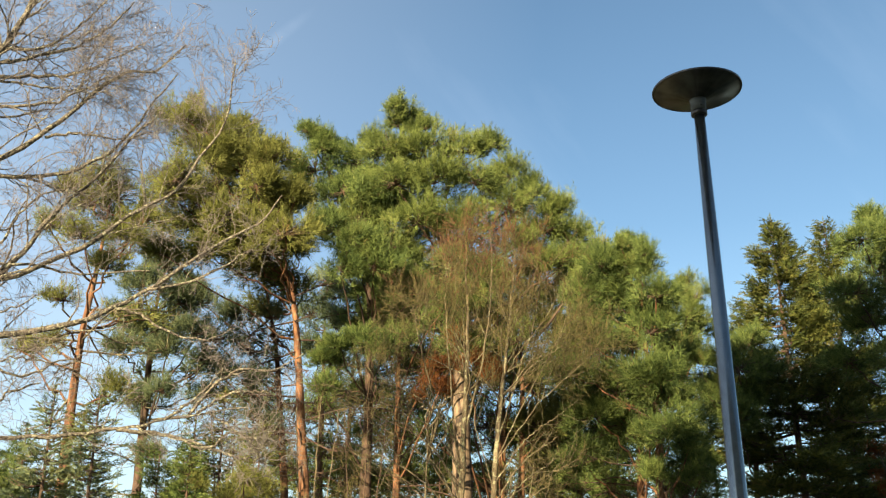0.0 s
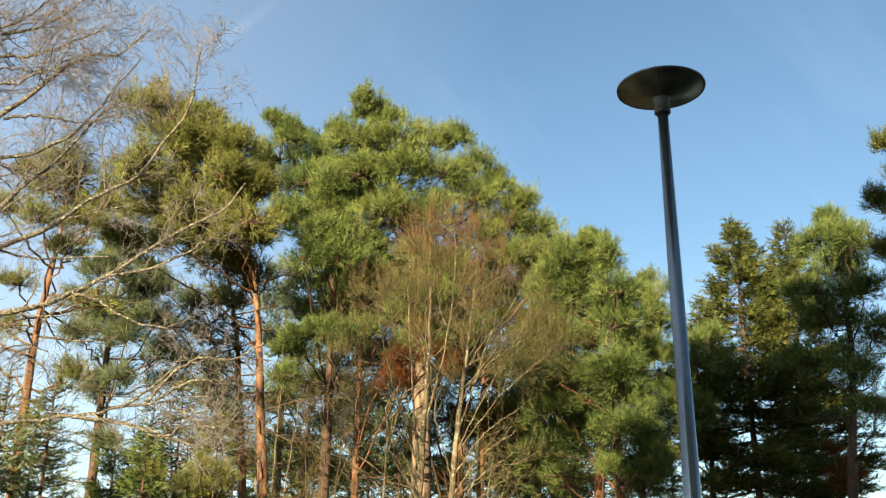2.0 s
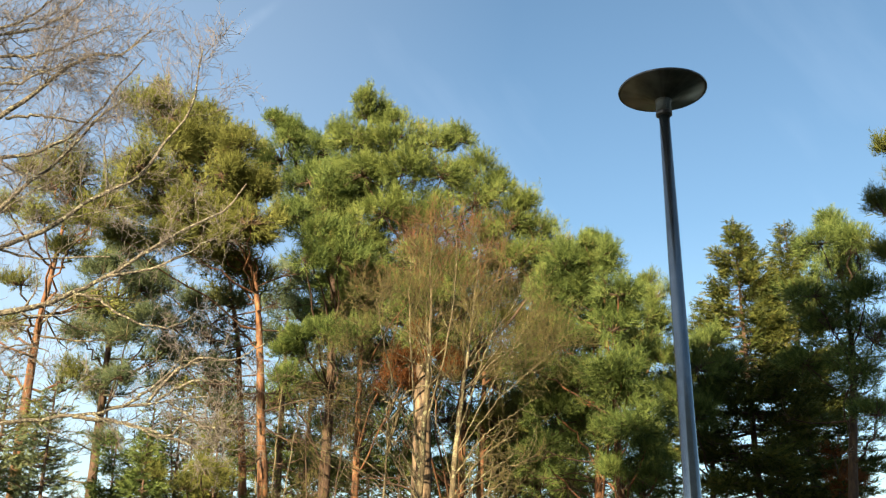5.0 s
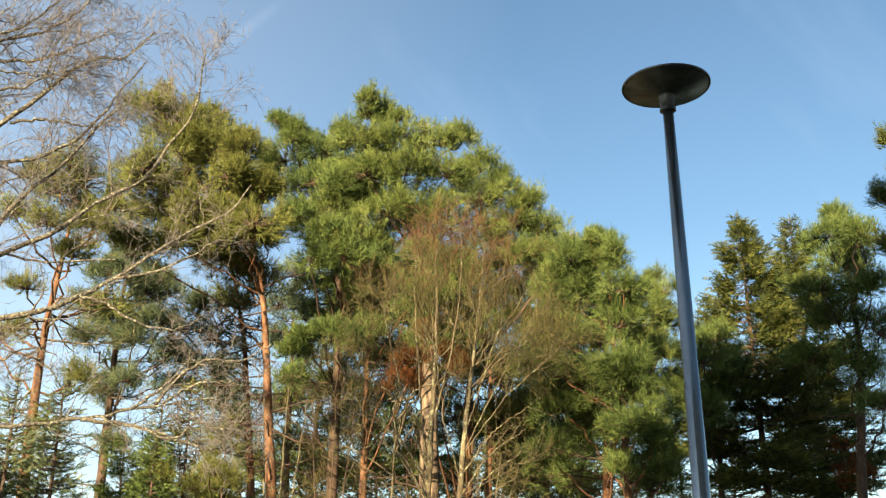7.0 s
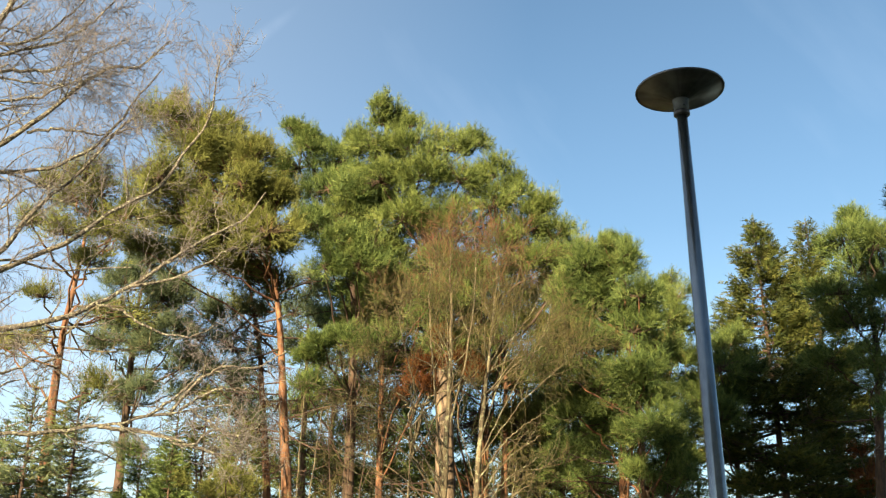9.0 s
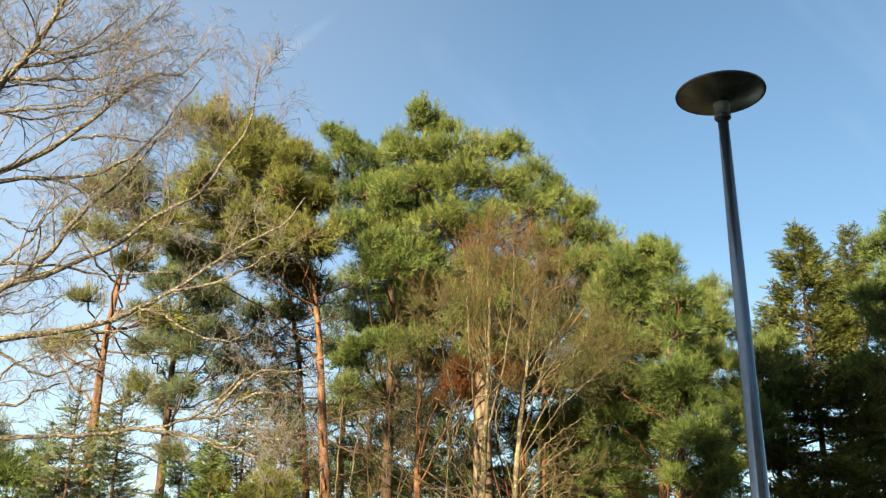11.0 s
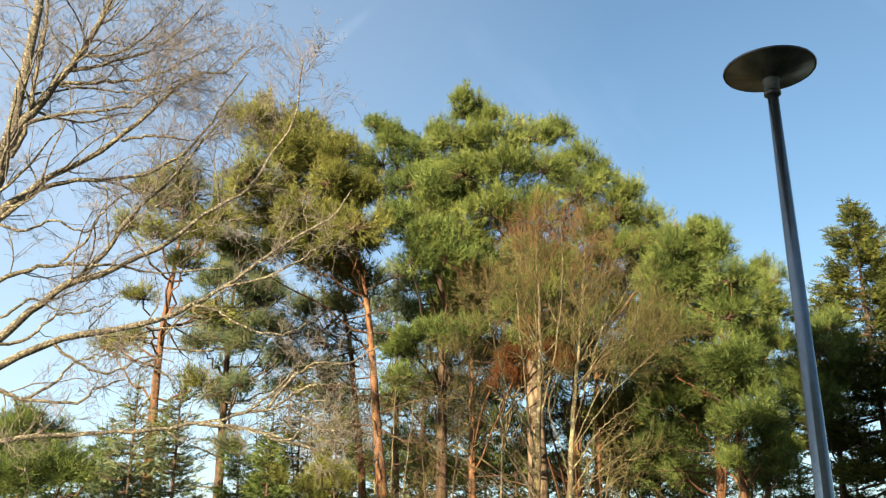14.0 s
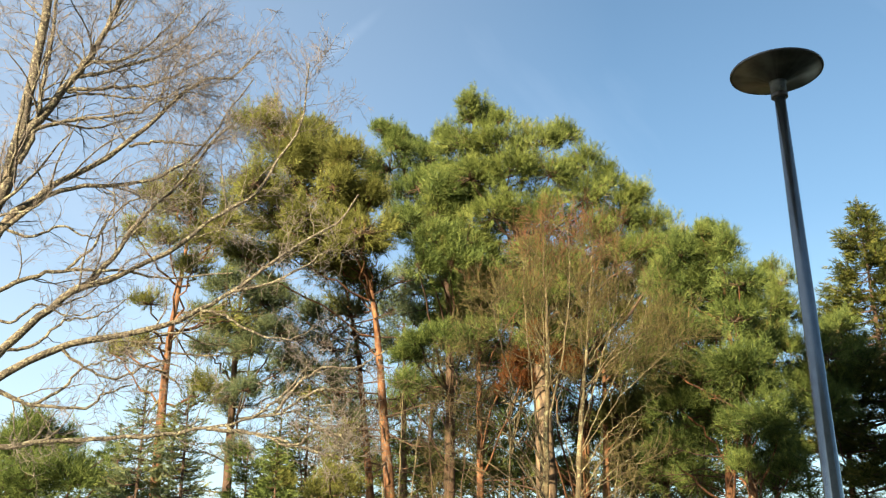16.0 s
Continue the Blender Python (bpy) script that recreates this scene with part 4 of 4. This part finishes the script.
bare_tree("alder_tree", "leafless alder with pale stems and reddish catkin twigs",
    [[(0.32, 21.99, -0.10), (0.40, 21.98, 3.76), (0.51, 21.98, 6.01), (0.58, 21.98, 7.87), (0.54, 21.98, 9.71)],
     [(0.94, 21.97, -0.10), (1.11, 21.96, 3.75), (1.32, 21.95, 5.98), (1.55, 21.93, 7.83), (1.75, 21.92, 9.64)],
     [(0.41, 21.98, 4.00), (0.21, 21.99, 6.01), (0.08, 21.99, 7.89), (0.06, 21.99, 9.29)],
     [(0.47, 21.98, 5.24), (0.98, 21.97, 7.31), (1.16, 21.96, 8.96), (1.15, 21.96, 10.19)],
     [(0.42, 21.98, 4.24), (-0.17, 21.99, 6.02), (-0.53, 21.98, 7.35), (-0.71, 21.98, 8.32)],
     [(1.24, 21.95, 5.15), (1.72, 21.92, 6.57), (2.14, 21.88, 7.95), (2.36, 21.86, 9.32)],
     [(1.20, 21.96, 4.73), (1.95, 21.89, 6.16), (2.60, 21.83, 7.30), (2.96, 21.79, 8.16)],
     [(1.23, 21.95, 4.72), (2.18, 21.88, 5.95), (3.03, 21.78, 6.69), (3.51, 21.70, 7.18)],
     [(0.39, 21.98, 4.00), (-0.38, 21.98, 5.25), (-1.13, 21.96, 6.30), (-1.65, 21.93, 6.83)],
     [(1.11, 21.96, 3.75), (2.06, 21.89, 4.21), (2.94, 21.79, 4.67)],
     [(1.30, 21.95, 5.84), (1.90, 21.91, 6.68), (2.62, 21.84, 7.20), (3.33, 21.75, 7.64)],
     [(1.38, 21.95, 6.51), (1.80, 21.93, 7.21), (2.35, 21.87, 7.89), (2.71, 21.82, 8.50)],
     [(0.40, 21.98, 3.76), (-0.14, 21.99, 4.87), (-0.89, 21.97, 5.51), (-1.53, 21.94, 5.45), (-1.91, 21.91, 5.01)],
     [(0.39, 21.98, 3.51), (-0.09, 21.99, 4.50), (-0.65, 21.98, 4.88), (-1.16, 21.96, 4.63), (-1.41, 21.94, 4.01)],
     [(0.44, 21.98, 4.49), (0.13, 21.99, 5.50), (-0.36, 21.98, 6.15), (-1.00, 21.97, 6.56), (-1.46, 21.94, 6.43)],
     [(1.12, 21.96, 3.99), (0.87, 21.97, 4.98), (0.71, 21.98, 5.61), (0.94, 21.97, 6.52)],
     [(0.39, 21.98, 3.51), (-0.66, 21.98, 4.13), (-1.79, 21.92, 4.88)]] + ALDER_LOW_LIMBS,
    [(0.100, 0.012), (0.085, 0.012), (0.028, 0.008), (0.026, 0.008), (0.024, 0.008), (0.018, 0.006), (0.015, 0.006), (0.012, 0.005), (0.015, 0.006), (0.015, 0.006), (0.015, 0.006), (0.015, 0.006), (0.015, 0.006), (0.015, 0.006), (0.015, 0.006), (0.015, 0.006), (0.015, 0.006)] + [(0.020, 0.006)] * len(ALDER_LOW_LIMBS),
    [ALDER_STEM, ALDER_STEM, ALDER, ALDER, ALDER, ALDER, ALDER, ALDER, ALDER_LOW, ALDER_ARCH, ALDER_ARCH, ALDER_ARCH, ALDER_ARCH, ALDER_ARCH, ALDER_ARCH, ALDER_ARCH, ALDER_ARCH] + [ALDER_SWEEP] * len(ALDER_LOW_LIMBS),
    (BARK_ALDER, TWIG_OLIVE, TWIG_RED), 51, red_from=9.6)
BOUGH = ((12, 1.0, 0.06, 0.2), (7, 0.5, 0.1, 0.26), (6, 0.22, 0.08, 0.3))
SPARSE = ((11, 0.9, 0.08, 0.2), (5, 0.45, 0.1, 0.28), (4, 0.2, 0.08, 0.3))
CROWNED = ((24, 1.35, 0.1, 0.18), (8, 0.62, 0.12, 0.25), (5, 0.26, 0.08, 0.3))
STOUT = ((17, 1.3, 0.08, 0.18), (7, 0.6, 0.12, 0.25), (5, 0.25, 0.08, 0.3))
TANGLE = ((7, 0.7, 0.0, 0.3), (5, 0.4, 0.0, 0.34), (3, 0.2, 0.0, 0.4))
THICKET = ((10, 1.3, 0.15, 0.2), (6, 0.65, 0.15, 0.25), (3, 0.3, 0.1, 0.3))
bare_tree("bare_shrub", "leafless brown thicket of thin crooked stems",
    [[(-5.68, 26.39, -0.10), (-5.89, 26.34, 3.09), (-6.30, 26.25, 6.62)],
     [(-5.48, 26.43, -0.10), (-5.56, 26.41, 3.09), (-5.68, 26.39, 6.95)],
     [(-5.33, 26.46, -0.10), (-5.31, 26.46, 3.09), (-5.16, 26.49, 6.61)]],
    [(0.035, 0.008), (0.035, 0.008), (0.035, 0.008)],
    [THICKET, THICKET, THICKET],
    (BARK_PINE_DARK, TWIG_OLIVE), 70)
bare_tree("bare_shrub", "leafless brown thicket of thin crooked stems",
    [[(-3.55, 25.75, -0.10), (-3.69, 25.73, 3.04), (-3.90, 25.69, 6.62)],
     [(-3.35, 25.77, -0.10), (-3.37, 25.77, 3.04), (-3.27, 25.78, 6.94)],
     [(-3.20, 25.79, -0.10), (-3.12, 25.80, 3.04), (-2.77, 25.84, 6.60)]],
    [(0.035, 0.008), (0.035, 0.008), (0.035, 0.008)],
    [THICKET, THICKET, THICKET],
    (BARK_ALDER, TWIG_OLIVE), 71)
bare_tree("bare_shrub", "leafless brown thicket of thin crooked stems",
    [[(-2.20, 24.89, -0.10), (-2.30, 24.88, 2.98), (-2.53, 24.86, 6.29)],
     [(-2.02, 24.91, -0.10), (-1.99, 24.91, 2.98), (-1.92, 24.91, 6.58)],
     [(-1.87, 24.92, -0.10), (-1.75, 24.93, 2.98), (-1.44, 24.95, 6.26)]],
    [(0.035, 0.008), (0.035, 0.008), (0.035, 0.008)],
    [THICKET, THICKET, THICKET],
    (BARK_PINE_DARK, TWIG_OLIVE), 72)
bare_tree("bare_shrub", "leafless brown thicket of thin crooked stems",
    [[(-6.81, 25.08, -0.10), (-7.04, 25.02, 3.02), (-7.42, 24.91, 5.79)],
     [(-6.62, 25.13, -0.10), (-6.74, 25.10, 3.02), (-6.85, 25.07, 6.11)],
     [(-6.48, 25.17, -0.10), (-6.50, 25.17, 3.03), (-6.36, 25.20, 5.79)]],
    [(0.035, 0.008), (0.035, 0.008), (0.035, 0.008)],
    [THICKET, THICKET, THICKET],
    (BARK_PINE_DARK, TWIG_OLIVE), 74)
bare_tree("bare_shrub", "leafless brown thicket of thin crooked stems",
    [[(1.48, 21.94, -0.10), (1.51, 21.94, 2.79), (1.50, 21.94, 4.42)],
     [(1.64, 21.93, -0.10), (1.77, 21.92, 2.79), (2.03, 21.89, 4.65)],
     [(1.77, 21.92, -0.10), (1.98, 21.90, 2.79), (2.41, 21.85, 4.37)]],
    [(0.035, 0.008), (0.035, 0.008), (0.035, 0.008)],
    [THICKET, THICKET, THICKET],
    (BARK_ALDER, TWIG_OLIVE), 75)
bare_tree("bare_tree", "big leafless tree with lichen-covered spreading limbs",
    [[(-6.77, 11.09, -0.10), (-7.07, 10.90, 2.62), (-7.10, 10.89, 4.62), (-6.89, 11.02, 5.94), (-6.74, 11.11, 6.60), (-6.65, 11.17, 7.40), (-6.61, 11.19, 8.27), (-6.57, 11.21, 9.46), (-6.60, 11.19, 10.80), (-6.73, 11.12, 12.61)],
     [(-6.68, 11.15, 7.06), (-6.59, 11.20, 7.50), (-6.25, 11.39, 8.28), (-6.00, 11.52, 8.88), (-5.73, 11.66, 9.81), (-5.56, 11.74, 10.95)],
     [(-6.61, 11.19, 7.08), (-6.48, 11.26, 7.70), (-6.49, 11.26, 8.30), (-6.46, 11.27, 9.22), (-6.51, 11.25, 10.24)],
     [(-6.21, 11.41, 8.29), (-5.72, 11.67, 8.44), (-5.24, 11.89, 8.60), (-4.79, 12.08, 8.93), (-4.36, 12.24, 9.32)],
     [(-6.13, 11.46, 8.53), (-5.75, 11.65, 8.71), (-5.20, 11.91, 9.07), (-4.83, 12.06, 9.48), (-4.56, 12.16, 9.98)],
     [(-6.07, 11.49, 8.76), (-5.60, 11.72, 8.93), (-5.19, 11.91, 9.41), (-4.88, 12.04, 10.01)],
     [(-6.21, 11.41, 8.27), (-5.83, 11.61, 8.31), (-5.18, 11.92, 8.37), (-4.76, 12.09, 8.55)],
     [(-6.76, 11.10, 6.72), (-6.53, 11.23, 7.51), (-6.23, 11.40, 7.78), (-5.87, 11.59, 7.94), (-5.41, 11.82, 8.11), (-5.13, 11.94, 8.33), (-4.77, 12.09, 8.69)],
     [(-7.10, 10.89, 4.62), (-6.69, 11.14, 6.13), (-6.39, 11.31, 6.61), (-6.07, 11.49, 6.99), (-5.62, 11.72, 7.40), (-5.26, 11.88, 7.88), (-4.84, 12.06, 8.49), (-4.52, 12.18, 8.81), (-4.16, 12.31, 8.92), (-3.81, 12.42, 9.41)],
     [(-5.40, 11.82, 7.59), (-5.04, 11.98, 7.73), (-4.53, 12.18, 7.75), (-4.04, 12.35, 7.96)],
     [(-6.68, 11.15, 6.10), (-6.20, 11.42, 6.75), (-5.69, 11.68, 6.94), (-5.15, 11.93, 7.10), (-4.68, 12.12, 7.45), (-4.37, 12.24, 7.91), (-4.17, 12.30, 8.37), (-3.87, 12.40, 8.92)],
     [(-7.07, 10.91, 3.66), (-6.49, 11.26, 4.54), (-6.20, 11.42, 4.96), (-5.89, 11.58, 5.36), (-5.60, 11.73, 5.67), (-5.37, 11.83, 6.07), (-5.18, 11.92, 6.53), (-4.78, 12.08, 7.07), (-4.33, 12.25, 7.83), (-4.06, 12.34, 8.23)],
     [(-5.89, 11.58, 5.36), (-5.23, 11.90, 5.76), (-4.58, 12.16, 6.30), (-4.27, 12.27, 6.63), (-3.77, 12.43, 7.03), (-3.49, 12.51, 7.53), (-3.19, 12.59, 8.19), (-3.13, 12.61, 8.76), (-3.10, 12.62, 9.27)],
     [(-7.05, 10.92, 4.69), (-6.59, 11.20, 5.31), (-6.27, 11.38, 5.55), (-5.93, 11.56, 5.69), (-5.26, 11.88, 5.76), (-4.78, 12.08, 5.71), (-3.96, 12.37, 5.86)],
     [(-7.07, 10.91, 3.66), (-6.45, 11.28, 4.23), (-5.89, 11.58, 4.65), (-5.29, 11.87, 4.88), (-4.72, 12.10, 5.05), (-4.34, 12.25, 5.33), (-3.94, 12.38, 5.60), (-3.19, 12.59, 6.28), (-2.57, 12.73, 6.74), (-2.31, 12.78, 7.15)],
     [(-6.49, 11.26, 4.54), (-6.16, 11.44, 4.66), (-5.90, 11.58, 4.99), (-5.54, 11.75, 5.11), (-5.18, 11.92, 5.38)],
     [(-6.87, 11.03, 4.94), (-6.43, 11.29, 4.93), (-6.16, 11.44, 5.19), (-5.85, 11.60, 5.07), (-5.50, 11.77, 5.27)],
     [(-6.08, 11.48, 3.91), (-5.81, 11.62, 4.12), (-5.60, 11.73, 4.43), (-5.29, 11.87, 4.53), (-4.90, 12.03, 4.48)],
     [(-5.89, 11.58, 4.65), (-5.60, 11.73, 4.43), (-5.21, 11.90, 4.31), (-4.84, 12.06, 4.56), (-4.50, 12.19, 4.51)],
     [(-6.69, 11.14, 6.18), (-6.39, 11.32, 6.08), (-6.05, 11.50, 6.29), (-5.72, 11.67, 6.19), (-5.41, 11.81, 6.39)],
     [(-5.93, 11.56, 5.69), (-5.70, 11.68, 6.03), (-5.49, 11.78, 6.55), (-5.18, 11.91, 6.84), (-4.90, 12.03, 6.80)],
     [(-4.34, 12.25, 5.33), (-4.00, 12.36, 5.24), (-3.63, 12.47, 5.03), (-3.19, 12.59, 4.97), (-2.82, 12.68, 5.14)],
     [(-3.41, 12.54, 3.65), (-3.04, 12.63, 3.52), (-2.77, 12.69, 3.75), (-2.40, 12.77, 3.68), (-2.11, 12.82, 3.91)],
     [(-3.30, 12.57, 3.96), (-3.01, 12.64, 4.35), (-2.65, 12.72, 4.59), (-2.28, 12.79, 4.60), (-1.90, 12.85, 4.84)],
     [(-4.14, 12.32, 3.72), (-3.41, 12.54, 3.65), (-2.75, 12.70, 3.45), (-2.32, 12.78, 3.39)],
     [(-3.58, 12.49, 3.88), (-3.22, 12.59, 4.19), (-2.91, 12.66, 4.62)],
     [(-3.21, 12.59, 3.98), (-2.79, 12.69, 4.26), (-2.31, 12.78, 4.29)],
     [(-3.07, 12.62, 4.00), (-2.62, 12.72, 3.71), (-2.36, 12.77, 3.46)],
     [(-3.94, 12.38, 5.60), (-3.45, 12.52, 5.76), (-3.01, 12.64, 6.03), (-2.56, 12.73, 6.39)],
     [(-6.89, 11.02, 4.22), (-6.43, 11.29, 4.04), (-6.22, 11.41, 3.94), (-6.08, 11.48, 3.91), (-5.56, 11.74, 3.91), (-5.33, 11.85, 4.11), (-5.04, 11.97, 4.24)],
     [(-7.02, 10.94, 3.26), (-6.35, 11.34, 3.36), (-5.69, 11.68, 3.50), (-4.98, 12.00, 3.58), (-4.14, 12.32, 3.72), (-3.58, 12.49, 3.88), (-2.57, 12.73, 4.08)]],
    [(0.139, 0.035), (0.077, 0.026), (0.042, 0.017), (0.028, 0.009), (0.028, 0.009), (0.024, 0.009), (0.020, 0.007), (0.035, 0.009), (0.059, 0.010), (0.022, 0.007), (0.035, 0.009), (0.062, 0.010), (0.036, 0.009), (0.035, 0.009), (0.056, 0.010), (0.024, 0.007), (0.022, 0.007), (0.022, 0.007), (0.022, 0.007), (0.022, 0.007), (0.020, 0.007), (0.022, 0.007), (0.022, 0.008), (0.022, 0.008), (0.028, 0.008), (0.022, 0.008), (0.022, 0.008), (0.020, 0.008), (0.024, 0.007), (0.036, 0.009), (0.042, 0.010)],
    [CROWNED, CROWNED, STOUT, STOUT, STOUT, BOUGH, BOUGH, STOUT, STOUT, BOUGH, STOUT, STOUT, CROWNED, BOUGH, SPARSE, TANGLE, TANGLE, TANGLE, TANGLE, TANGLE, TANGLE, TANGLE, TANGLE, TANGLE, BOUGH, TANGLE, TANGLE, TANGLE, SPARSE, BOUGH, SPARSE],
    (BARK_LICHEN, TWIG_GREY), 57, fine_twig=0.003)
